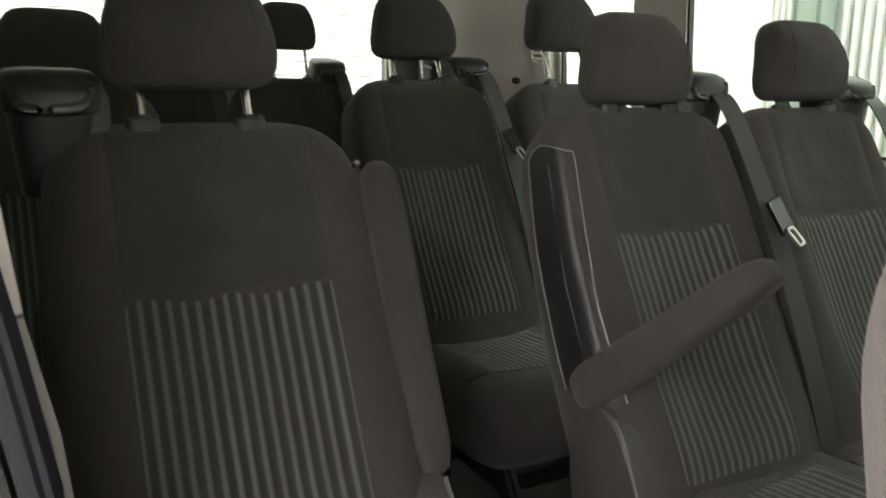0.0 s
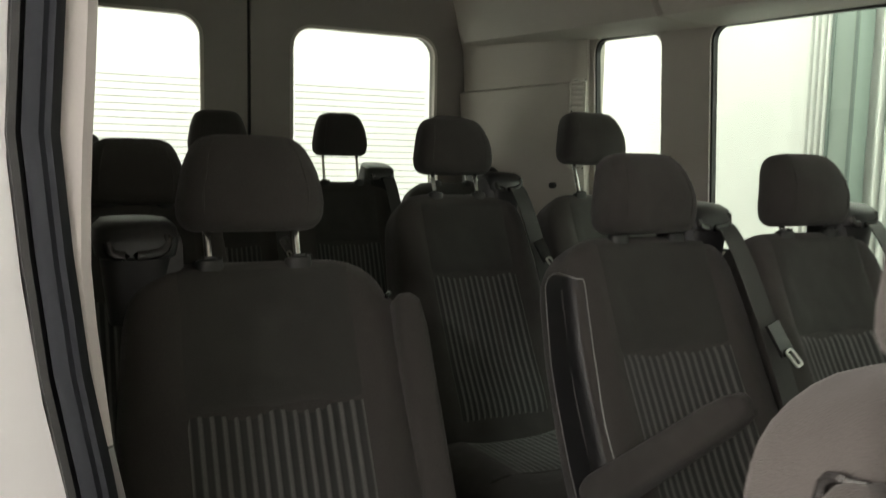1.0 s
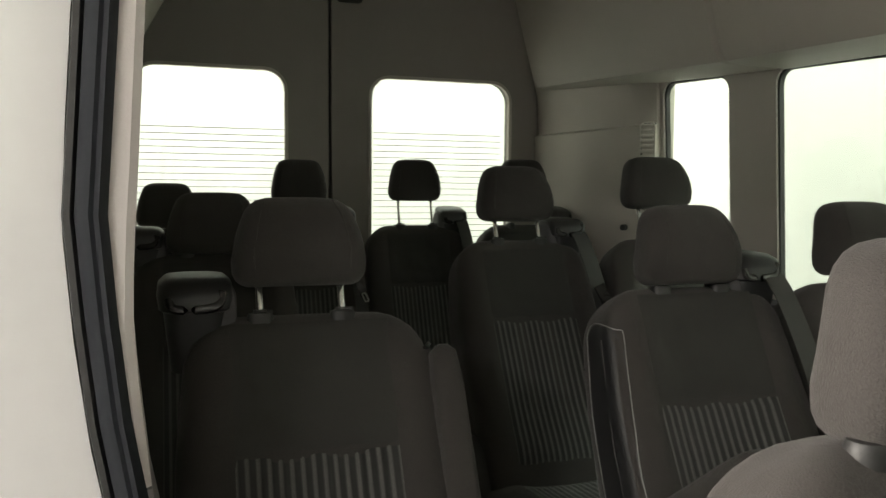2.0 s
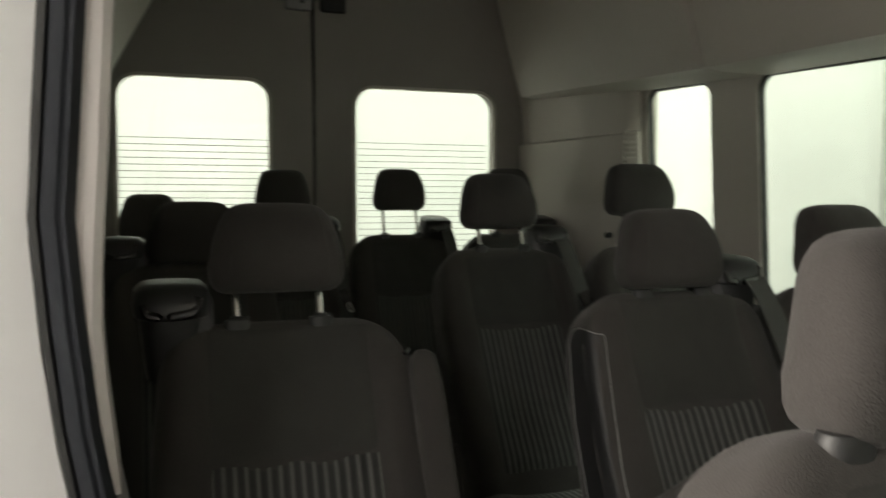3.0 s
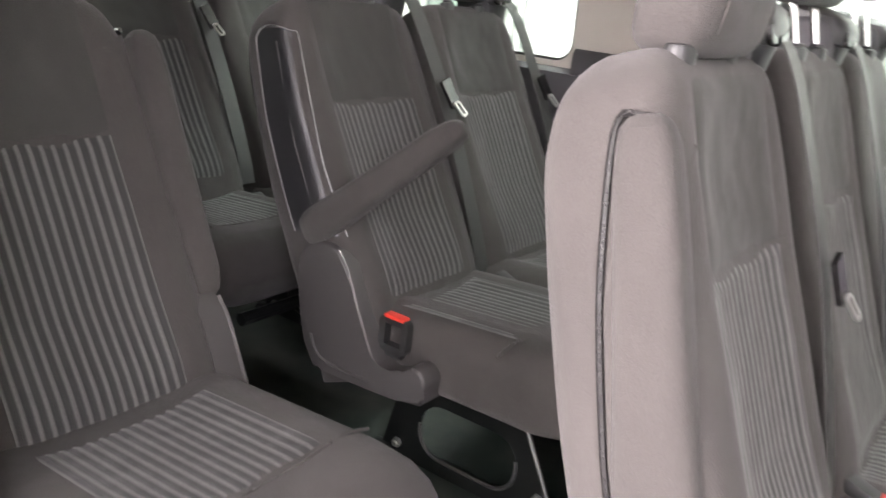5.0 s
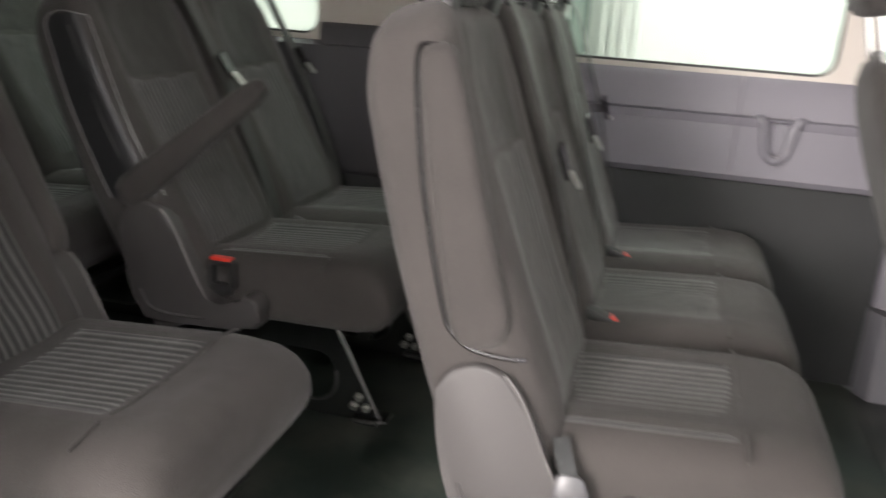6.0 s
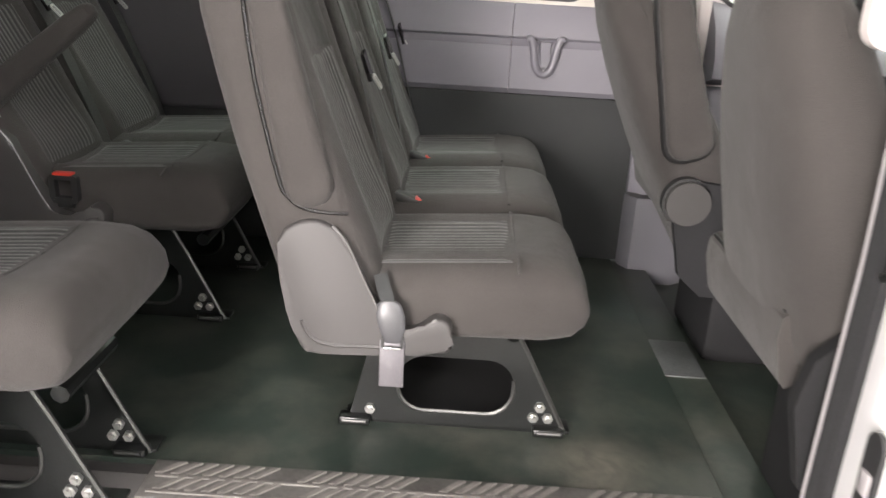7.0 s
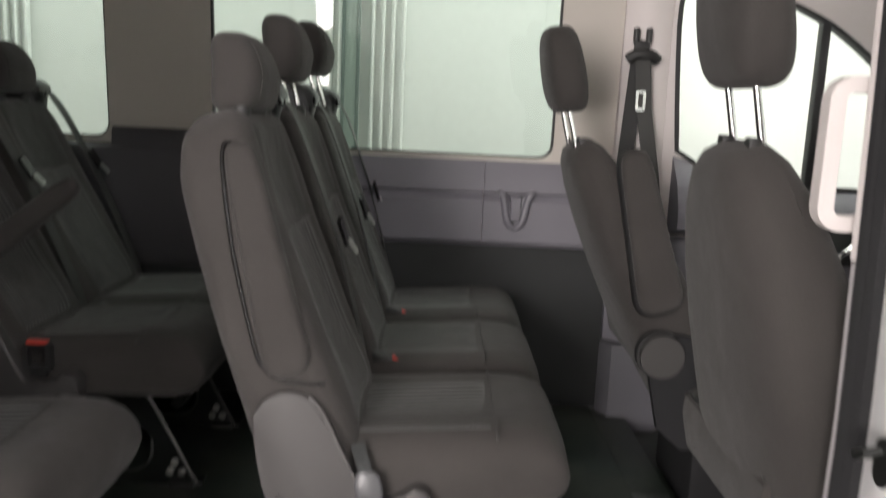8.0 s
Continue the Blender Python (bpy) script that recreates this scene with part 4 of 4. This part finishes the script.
def side_cover(parent, x, side):
    c = part("side_cover", lambda: side_cover_mesh(side), GREYPLASTIC, parent, "grey plastic hinge cover", (x, 0, 0), key=f"side_cover{side}")
    part("cover_lip", lambda: cover_lip_mesh(side), GREYPLASTIC, c, key=f"cover_lip{side}")
    # the bevel's highlight is put into a lighter, glossy bead
    part("cover_edge", lambda: tube([(side * 0.214, y, z) for y, z in smooth_line_2d([(0.150, 0.472), (0.124, 0.44), (0.091, 0.37), (0.057, 0.304), (0.04, 0.288), (0.012, 0.285), (-0.012, 0.295), (-0.036, 0.312)])], 0.0032, 6), COVEREDGE, c, "pale bead for the highlight on the moulded edge", key=f"cover_edge{side}")


LEANING = ("backrest", "upper_panel", "back_stripes", "headrest", "post_collar", "belt_guide", "seat_belt", "back_button", "arm_piping", "arm_pocket", "pocket_edge", "pocket_rail", "armrest")


def set_back(ob, degrees, rise):
    """Tips the back of a seat about its hinge and raises it; an armrest that is folded down keeps its slope."""
    a = radians(degrees)
    c, n = math.cos(a), math.sin(a)
    for p in ob.children:
        if p.name.split(".")[0] in LEANING and abs(p.rotation_euler.x) < 0.6:
            y, z = p.location.y / K - 0.12, p.location.z / K - 0.33
            p.location.y, p.location.z = (0.12 + y * c + z * n) * K, (0.33 + z * c - y * n + rise) * K
            p.rotation_euler.x -= a


def bench(y, seats, side, label, group, arm="", feet=(), recline=0.0, rise=0.0, deep=1.0, head_x=0.0, size=(1, 1), tongue=0.0, feet_y=0.0, cushion_up=0.0):
    """seats: rows of (x, raised, belt side); side: which side faces the aisle; rise: of the backs over their usual height."""
    ob = thing("bench_seat" if len(seats) > 1 else "single_seat", (0, y, 0), label, "seat", group)
    for x, up, bs in seats:
        seat_place(ob, x, up, bs, len(seats) > 1, deep, head_x, size, tongue)
    edge = seats[0][0] if side < 0 else seats[-1][0]
    side_cover(ob, edge, side)
    if arm == "up":
        raised_arm(ob, edge, side)
    if arm == "down":
        lowered_arm(ob, edge, side)
    set_back(ob, recline, rise)
    for p in ob.children:
        if p.name.startswith("cushion") or p.name.startswith("side_cover"):
            p.location.z += cushion_up * K
    for x in feet:
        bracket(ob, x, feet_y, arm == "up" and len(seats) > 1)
    x0, x1 = feet[0], feet[-1]
    for yy in (-0.2, 0.08):
        part("cross_bar", tube([(x0, yy, 0.215), (x1 + 0.02, yy, 0.215)], 0.016, 8), STEEL, ob, "black steel cross bar")
    return ob


ROW = (0.0, 0.76, 1.505, 2.437)
A_X = (0.680, 1.12, 1.552)
row_a = bench(0.0, [(A_X[0], -0.004, 1), (A_X[1], 0.066, 1), (A_X[2], 0.096, 1)], -1, "charcoal cloth three-seat van bench beside the side wall", "bench seats", "up", (0.634, 1.43), 0.0, -0.022, head_x=-0.03, size=(1.0, 0.97), tongue=-0.045)
buckle(row_a, 0.965, 0.048, 0.388)
buckle(row_a, 1.40, 0.048, 0.388)
row_b = bench(ROW[1], [(1.042, 0.010, 1), (1.446, 0.018, 1)], -1, "charcoal cloth two-seat van bench with its armrest folded down", "bench seats", "down", (1.075, 1.45), 7.0, -0.005, 1.0, 0.004, (0.94, 0.97), 0.02, 0.07, 0.032)
buckle(row_b, 1.245, 0.03, 0.398)
stalk = part("buckle_loop", frame_bar(rounded(0.062, 0.066, 0.012), lambda u, v, d: (d, u, v), 0.013, -0.009, 0.009), DARKPLASTIC, row_b, "black plastic buckle loop with a red button", (0.876, 0.036, 0.386))
part("release_button", box((-0.010, -0.022, 0.030), (0.010, 0.022, 0.037), 0.002), RED, stalk, "red release button")
part("loop_foot", box((-0.004, -0.018, -0.045), (0.012, 0.02, -0.026), 0.004), DARKPLASTIC, stalk)


def stud():
    bm = bmesh.new()
    bmesh.ops.create_uvsphere(bm, u_segments=12, v_segments=8, radius=0.0085)
    return bm


for row, sx, sy, sz in ((row_b, 0.956, 0.124, 0.449),):
    part("anchor_stud", stud, BOLT, row, "small bright metal child-seat anchor stud", (sx, sy, sz), key="anchor_stud")
row_c = bench(ROW[2], [(1.037, 0.060, 1), (1.487, 0.096, 1)], -1, "charcoal cloth two-seat van bench", "bench seats", "", (0.97, 1.40), 8.0, 0.04, 1.0, 0.0, (1.0, 1.0), 0.05, 0.06, 0.035)
buckle(row_c, 1.23, 0.03, 0.398)
single_b = bench(0.745, [(0.352, 0.048, -1)], 1, "charcoal cloth single van seat with its armrest folded up", "single seats", "up", (0.30, 0.47), 7.0, -0.024, 0.93, -0.010, (0.95, 0.92), feet_y=0.05, cushion_up=0.035)
for p in single_b.children:  # its armrest stands further out
    if p.name.startswith(("armrest", "arm_p")):
        p.location.x += (0.020 if p.name.startswith("armrest") else 0.006) * K
        p.location.y -= 0.022 * K if p.name.startswith("armrest") else 0.0
bench(ROW[2], [(0.245, 0.0, -1)], 1, "charcoal cloth single van seat", "single seats", "", (0.2, 0.36), 8.0, 0.02, feet_y=0.06, cushion_up=0.03)
bench(ROW[3], [(0.132, 0.0, 1), (0.573, 0.088, 1), (0.996, 0.096, 1), (1.43, 0.105, 1)], -1, "charcoal cloth four-seat rear bench before the rear doors", "bench seats", "", (0.3, 1.33), 0.0, 0.015, 1.0, 0.0, (0.9, 1.0))

# fixed belt end hanging over the cover of the front bench
def sleeve_mesh():
    rings = []
    for y, z, x, w, t in ((0.038, 0.341, 0.470, 0.012, 0.005), (0.037, 0.336, 0.468, 0.0205, 0.005), (0.034, 0.315, 0.463, 0.0255, 0.006), (0.031, 0.295, 0.461, 0.0235, 0.006), (0.029, 0.272, 0.461, 0.017, 0.006), (0.029, 0.266, 0.461, 0.015, 0.004)):
        rings.append(super_ring(16, 2.6, lambda c, n: (x + t * n, y + w * c, z)))
    return loft(rings)


tab = part("belt_end", sleeve_mesh(), SLEEVE, row_a, "grey translucent sleeve on the belt end")
part("end_strap", ribbon(smooth_line([(0.500, 0.058, 0.378), (0.485, 0.052, 0.366), (0.474, 0.045, 0.352), (0.468, 0.038, 0.335)], 4), 0.024, 0.003, (0, 1, 0)), CARPET, tab, "black belt webbing")
part("end_plate", box((0.459, 0.007, 0.178), (0.4635, 0.051, 0.270), 0.002), ENDPLATE, tab, "grey metal belt end plate")
part("end_slot", frame_bar(rounded(0.040, 0.026, 0.005, 3, (0.029, 0.267)), lambda u, v, d: (0.458 + d, u, v), 0.006, 0.0, 0.003), DARKPLASTIC, tab, "dark slot edge")
part("slot_bar", box((0.4555, 0.014, 0.2535), (0.4585, 0.044, 0.2575), 0.001), CHROME, tab, "bright slot bar")


# the striped panels of these seats are raised to fit the camera's view
for row in (row_b, single_b):
    for p in row.children:
        if p.name.startswith(("back_stripes", "upper_panel")):
            p.location.y += 0.005 * K
            p.location.z += 0.012 * K
# the hinge cover of the next bench is shifted up and in to fit the camera's view
for p in row_b.children:
    if p.name.startswith("side_cover"):
        p.location.x += 0.012 * K
        p.location.z += 0.014 * K
# the aisle cushion of the next bench leaves room for the buckle loop
for p in row_b.children:
    if p.name.startswith("cushion") and p.location.x < 1.2 * K and not p.name.startswith("cushion_s"):
        p.scale.x *= 0.87
        p.location.x += 0.027 * K

# parts of the front bench, mostly its aisle place, moved and scaled to fit the camera's view
for p in row_a.children:
    kind = p.name.split(".")[0]
    if kind in ("backrest", "cushion") and abs(p.location.x - A_X[0] * K) < 0.01:
        p.scale.x *= 1.02 if kind == "backrest" else 0.93
        p.location.x += (0.0 if kind == "backrest" else 0.014) * K
    if kind == "cushion_stripes" and abs(p.location.x - A_X[0] * K) < 0.01:
        p.location.x -= 0.024 * K
        p.scale.x *= 1.07
    if kind in LEANING or kind == "side_cover":
        p.location.y -= 0.011 * K
    if kind in ("arm_piping", "arm_pocket"):
        p.scale.x *= 1.025
    if kind in ("side_cover", "armrest", "belt_end"):
        p.location.x += (0.003 if kind in ("side_cover", "belt_end") else -0.004) * K
    if kind == "armrest":
        p.scale.y *= 1.06
    if kind == "headrest" and abs(p.location.x - A_X[0] * K) < 0.06:
        p.location.x += 0.026 * K
        p.location.y += 0.014 * K
        p.scale.z *= 0.96

# ---------------------------------------------------------------- front seats
def front_back_mesh(lean, v0):
    rings = []
    for v in (v0, v0 + 0.01, v0 + 0.03, 0.2, 0.3, 0.4, 0.5, 0.56, 0.6, 0.64, 0.665, 0.68, 0.692, 0.70):
        W = pick(((0, 0.20), (0.15, 0.225), (0.35, 0.222), (0.5, 0.20), (0.56, 0.182), (0.6, 0.165), (0.64, 0.140), (0.665, 0.118), (0.68, 0.10), (0.692, 0.08), (0.70, 0.05)), v)
        T = pick(((0, 0.085), (0.2, 0.10), (0.45, 0.085), (0.6, 0.065), (0.665, 0.05), (0.692, 0.034), (0.70, 0.018)), v)
        def f(c, s):
            w = T * s
            if s > 0:
                w -= 0.022 * abs(c) ** 3
            return (W * c, v * math.sin(lean) + w * math.cos(lean), v * math.cos(lean) - w * math.sin(lean))
        rings.append(super_ring(56, 4.2, f))
    return loft(rings)


def front_headrest_mesh():
    rings = []
    for k in range(25):
        a = math.pi * k / 24
        h = 0.107 - 0.107 * spow(math.cos(a), 0.62)
        r = abs(math.sin(a)) ** 0.42
        W = (0.113 - 0.10 * (h - 0.09) * max(0, h - 0.09) / 0.12) * r
        T = (0.052 - 0.06 * max(0, h - 0.1)) * r
        rings.append(super_ring(48, 3.0, lambda c, n: (max(W, 0.004) * c, max(T, 0.003) * n - 0.01 + 0.09 * h, h)))
    return loft(rings)


def front_seat(x, y, z, lean, label, raised, arm_side, head_y, foot, hinge_y):
    ob = thing("front_seat", (x, y, -0.05), label, "seat", "front seats")
    b = part("backrest", lambda: front_back_mesh(radians(lean), foot), CLOTH, ob, "charcoal cloth backrest", (0, 0, z))
    ty, tz = 0.70 * math.sin(radians(lean)), z + 0.70 * math.cos(radians(lean))
    h = part("headrest", front_headrest_mesh, CLOTH, ob, "charcoal cloth headrest on chrome posts", (0, ty + head_y, tz + 0.07 + raised), key="front_head")
    h.rotation_euler.x = -radians(lean * 0.25)
    for s in (-1, 1):
        part("head_post", lambda: tube([(0, -0.02, -0.12), (0, 0.0, 0.03)], 0.006, 10), CHROME, h, "chrome post", (s * 0.058, 0, 0), key="front_post")
        part("post_collar", lambda: box((-0.013, -0.010, -0.014), (0.013, 0.010, 0.006), 0.004), DARKPLASTIC, ob, "", (s * 0.058, ty - 0.012, tz + 0.004), key="front_collar")
    part("cushion", lambda: loft([super_ring(40, 4, lambda c, s: (W * c, yy, 0.36 + T * s)) for yy, W, T in ((-0.40, 0.16, 0.03), (-0.39, 0.20, 0.06), (-0.36, 0.22, 0.075), (-0.1, 0.225, 0.07), (0.06, 0.22, 0.065), (0.08, 0.2, 0.05))]), CLOTH, ob, "charcoal cloth seat cushion", key="front_cushion")
    part("pedestal", lambda: box((-0.16, -0.36, 0.0), (0.16, 0.0, 0.30), 0.02), DULLSEAL, ob, "black plastic seat pedestal", key="pedestal")
    part("back_flap", lambda: prism([(0.10, 0.512), (0.150, 0.506), (0.164, 0.494), (0.166, 0.46), (0.152, 0.395), (0.142, 0.382), (0.130, 0.388), (0.10, 0.48)], -0.160, 0.218, 0.008, 3), CLOTH, ob, "charcoal cloth flap below the backrest", key="back_flap")
    part("flap_seam", lambda: tube([(-0.152, 0.158, 0.503), (0.0, 0.163, 0.504), (0.208, 0.158, 0.503)], 0.0032, 6), DARKPLASTIC, ob, "dark seam above the flap", key="flap_seam")
    part("side_shield", lambda: prism([(0.135, 0.47), (0.15, 0.40), (0.12, 0.27), (0.06, 0.22), (-0.34, 0.22), (-0.36, 0.36), (-0.05, 0.42), (0.05, 0.50), (0.10, 0.505)], 0.0, 0.025, 0.010, 3), DULLSEAL, ob, "dark plastic side shield", (arm_side * 0.235 - 0.012, 0, 0), key="side_shield")
    part("hinge_cover", lambda: bevel(tube([(0.0, 0.105, 0.43), (-0.03, 0.105, 0.43)], 0.052, 28), 0.008), CLOTHGREY, ob, "round grey hinge cover", (arm_side * 0.240 + 0.005, hinge_y, 0.025), key="hinge_cover")
    part("hinge_gap", lambda: tube([(0.012, 0.105, 0.43), (-0.012, 0.105, 0.43)], 0.058, 28), DARKPLASTIC, ob, "", (arm_side * 0.240 + 0.005, hinge_y, 0.025), key="hinge_gap")
    return ob


passenger = front_seat(0.42, -0.70, 0.305, 16, "charcoal cloth front passenger seat seen from behind", 0.01, -1, -0.005, 0.15, -0.075)
driver = front_seat(1.27, -0.735, 0.325, 28, "charcoal cloth driver seat with a folded-up armrest", 0.0, -1, 0.030, -0.10, 0.022)
for nm, mat, off, grow in (("armrest", CLOTH, 0.0, 1.0), ("arm_gap", DARKPLASTIC, 0.016, 1.10)):
    da = part(nm, arm_mesh, mat, driver, "charcoal cloth armrest folded up" if not off else "", (-0.232 + off, 0.140, 0.60 - off * 0.6), key="armrest" if not off else "arm_gap")
    da.rotation_euler = (radians(-15), 0, 0)
    da.scale = (1, 1.35 * grow, 0.97 * (1 + (grow - 1) * 0.35))

for p in passenger.children:
    if p.name.startswith(("back_flap", "flap_seam")):
        p.location.y -= 0.012 * K
    if p.name.startswith("cushion"):
        p.location.y -= 0.05 * K

# driver's belt on the far pillar
fb = thing("pillar_belt", (1.69, -0.655, -0.11), "black seat belt with its height adjuster on the far pillar", "seat belt")
part("adjuster", box((-0.03, -0.022, 1.14), (0.0, 0.022, 1.30), 0.008), DARKPLASTIC, fb)
for y in (-0.019, 0.019):
    part("fork", lambda: box((-0.03, -0.007, 1.29), (0.0, 0.007, 1.335), 0.004), DARKPLASTIC, fb, "", (0, y, 0), key="belt_fork")
part("guide", tube(smooth_line([(-0.035, -0.045, 1.24), (-0.045, -0.02, 1.255), (-0.045, 0.02, 1.255), (-0.035, 0.045, 1.24)], 4), 0.017, 10), DARKPLASTIC, fb)
part("strap", ribbon([(-0.045, 0.0, 1.25), (-0.05, -0.012, 1.1), (-0.06, -0.05, 0.9), (-0.075, -0.09, 0.62)], 0.046, 0.003, (0, 1, 0)), WEB, fb)
part("strap_return", ribbon([(-0.03, 0.01, 1.25), (-0.03, 0.03, 0.9), (-0.028, 0.03, 0.74)], 0.046, 0.003, (0, 1, 0)), DARKPLASTIC, fb)
part("tongue_plate", frame_bar(rounded(0.03, 0.06, 0.008, 4), lambda u, v, d: (d, u, v), 0.008, -0.0015, 0.0015), CHROME, fb, "chrome tongue plate", (-0.055, 0.0, 1.12))

# far pillar and driver's door
structure("pillar_far", loft([[(1.73, -0.612, z), (1.70, -0.66, z), (1.70, -0.73, z), (1.73, -0.77, z), (1.83, -0.77, z), (1.83, -0.612, z)] for z in (0.62, 0.9, 1.5, 2.0)]), CREAM, "cream-grey pillar trim beside the driver seat", "pillar")
structure("pillar_far_lower", loft([[(1.72, -0.615, z), (1.69, -0.66, z), (1.69, -0.73, z), (1.72, -0.77, z), (1.83, -0.77, z), (1.83, -0.615, z)] for z in (0.245, 0.4, 0.618)]), SIDEPANEL, "lavender-grey lower pillar trim beside the driver seat", "pillar")
structure("pillar_far_foot", bevel(loft([[(1.72, -0.612, z), (1.675, -0.64, z), (1.67, -0.78, z), (1.72, -0.85, z), (1.83, -0.85, z), (1.83, -0.612, z)] for z in (-0.05, 0.1, 0.236)]), 0.008), FOOT, "pale lavender-grey plastic foot of the pillar", "pillar")


def on_door(y, z, d):
    return (1.72 + d - 0.03 * max(0, z - 0.9), y, z)


DOOR_WINDOW = smooth_line_2d([(-0.795, 0.86), (-0.775, 1.08), (-0.765, 1.30), (-0.80, 1.352), (-0.92, 1.362), (-1.08, 1.335), (-1.17, 1.302), (-1.274, 1.248), (-1.421, 1.136), (-1.60, 0.96), (-1.74, 0.80), (-1.70, 0.765), (-1.40, 0.755), (-1.05, 0.76), (-0.93, 0.775), (-0.86, 0.82)], 3)


def door_mesh():
    """A door panel with its window cut out along the outline above."""
    bm = bmesh.new()
    rings = []
    for pts in ([(-2.3, 0.0), (-0.775, 0.0), (-0.755, 1.0), (-0.75, 1.85), (-2.3, 1.85)], DOOR_WINDOW):
        rings.append([bm.verts.new(on_door(y, z, 0)) for y, z in pts])
    e = [bm.edges.new((a, c)) for ring in rings for a, c in zip(ring, ring[1:] + ring[:1])]
    bmesh.ops.triangle_fill(bm, use_beauty=True, edges=e)
    g = bmesh.ops.extrude_face_region(bm, geom=bm.faces[:])
    bmesh.ops.translate(bm, verts=[v for v in g["geom"] if isinstance(v, bmesh.types.BMVert)], vec=(0.05, 0, 0))
    return bm


structure("driver_door", door_mesh(), CREAM, "driver door with pale trim and a curved window", "door", smooth=False)
dw = thing("window_6", (0, 0, 0), "driver door window with a black rubber frame", "window", kind="structure")
pane = part("pane", sheet(lambda u, v: on_door(u, v, 0.035), [-1.78, -0.75], steps(0.74, 1.38, 3)), CLEAR, dw)
pane.visible_shadow = False
part("window_frame", frame_bar(DOOR_WINDOW, on_door, 0.014, -0.004, 0.03), RUBBER, dw)
part("window_divider", box((1.70, -1.232, 0.76), (1.735, -1.205, 1.27), 0.004), RUBBER, dw)


def ledge_mesh():
    rings = []
    for y, d in ((-2.2, 0.0), (-1.0, 0.0), (-0.94, 0.012), (-0.88, 0.05), (-0.83, 0.082), (-0.79, 0.09)):
        rings.append([(1.60, y, 0.63), (1.60, y, 0.66 + d * 0.3), (1.64, y, 0.705 + d * 0.7), (1.715, y, 0.755 + d), (1.715, y, 0.60)])
    return loft(rings)


structure("door_ledge", ledge_mesh(), SIDEPANEL, "pale grey moulded upper edge of the driver door", "door trim")
structure("door_lower_trim", box((1.61, -2.2, 0.0), (1.712, -0.79, 0.598), 0.02, 3), SIDEPANEL, "grey moulded lower panel of the driver door", "door trim")
pull = thing("door_pull", (1.60, -1.32, 0.60), "bright inner door handle on the driver door", "door handle")
part("lever", tube(smooth_line([(-0.012, -0.06, 0.05), (-0.03, -0.03, 0.03), (-0.03, 0.02, -0.01), (-0.012, 0.05, -0.04)], 4), 0.012, 8), CHROME, pull)
part("bezel", box((-0.012, -0.08, -0.06), (0.004, 0.07, 0.07), 0.006), DARKPLASTIC, pull)
structure("dashboard", bevel(loft([[(x, -2.02, 0.72), (x, -2.0, 0.92), (x, -2.3, 1.0), (x, -2.55, 0.98), (x, -2.55, 0.3), (x, -2.1, 0.3)] for x in (0.0, 1.72)]), 0.03, 3), DARKPLASTIC, "black plastic dashboard", "dashboard")
structure("windscreen_frame", loft([[(x, -2.6, 0.9), (x, -2.56, 0.9), (x, -2.02, 1.95), (x, -2.06, 1.98)] for x in (1.66, 1.76)]), CREAM, "cream windscreen pillar trim", "pillar")

structure("passenger_door", wall_with_holes(lambda y, z, d: (-0.06 - d, y, z), -2.3, -0.81, -0.3, 1.85, [(-1.75, -0.9, 0.85, 1.4, 0.08)], 0.05), CREAM, "closed front passenger door", "door", smooth=False)
pw = thing("window_7", (0, 0, 0), "front passenger door window", "window", kind="structure")
pwp = part("pane", box((-0.092, -1.77, 0.83), (-0.088, -0.88, 1.42)), CLEAR, pw)
pwp.visible_shadow = False
structure("front_bulkhead", box((-0.1, -2.62, -0.3), (1.8, -2.56, 0.97)), DARKPLASTIC, "dark front end of the cab", "wall")
ws = thing("windscreen", (0, 0, 0), "clear windscreen", "window", kind="structure")
wsp = part("pane", loft([[(x, -2.585, 0.97), (x, -2.578, 0.97), (x, -2.03, 1.99), (x, -2.037, 1.99)] for x in (-0.06, 1.70)]), CLEAR, ws)
wsp.visible_shadow = False

# grab handle on the near front pillar
gh = thing("grab_handle", (0.175, -0.584, 0.925), "cream plastic loop grab handle on the door pillar", "grab handle")
part("loop", frame_bar(rounded(0.082, 0.19, 0.030, 5), lambda u, v, d: (d, u, v), 0.020, -0.012, 0.012), CREAM, gh, loc=(0, 0.012, 0))
part("foot", box((-0.012, -0.06, -0.11), (0.014, -0.03, 0.11), 0.006), CREAM, gh)

# door catches on the front body pillar
latch = thing("door_striker", (0.0, -0.566, 0.60), "dark metal door striker on the white body pillar", "latch")
part("plate", loft([[(x, y, z) for x, z in rounded(0.032, 0.055, 0.015, 4)] for y in (0.0, 0.008)]), STEEL, latch)
part("pin", tube([(0.006, 0.006, 0.012), (0.006, 0.024, 0.008), (0.02, 0.026, 0.0)], 0.006, 8), STEEL, latch)
latch2 = thing("door_contact", (-0.018, -0.563, 0.348), "long dark rubber-framed contact on the white body pillar", "contact")
part("frame", loft([[(x, y, z) for x, z in rounded(0.036, 0.16, 0.018, 4)] for y in (0.0, 0.006)]), RUBBER, latch2)
part("contact", box((-0.01, 0.004, 0.0), (0.01, 0.010, 0.03), 0.002), PALEPLASTIC, latch2)

hall_post(0.39, 0.070, ((1, 0.03, 3, 0.045), (-1, 0.06, 4, 0.05)))
hall_post(2.45, 0.115, ((1, 0.04, 6, 0.034), (-1, 0.05, 8, 0.05)))
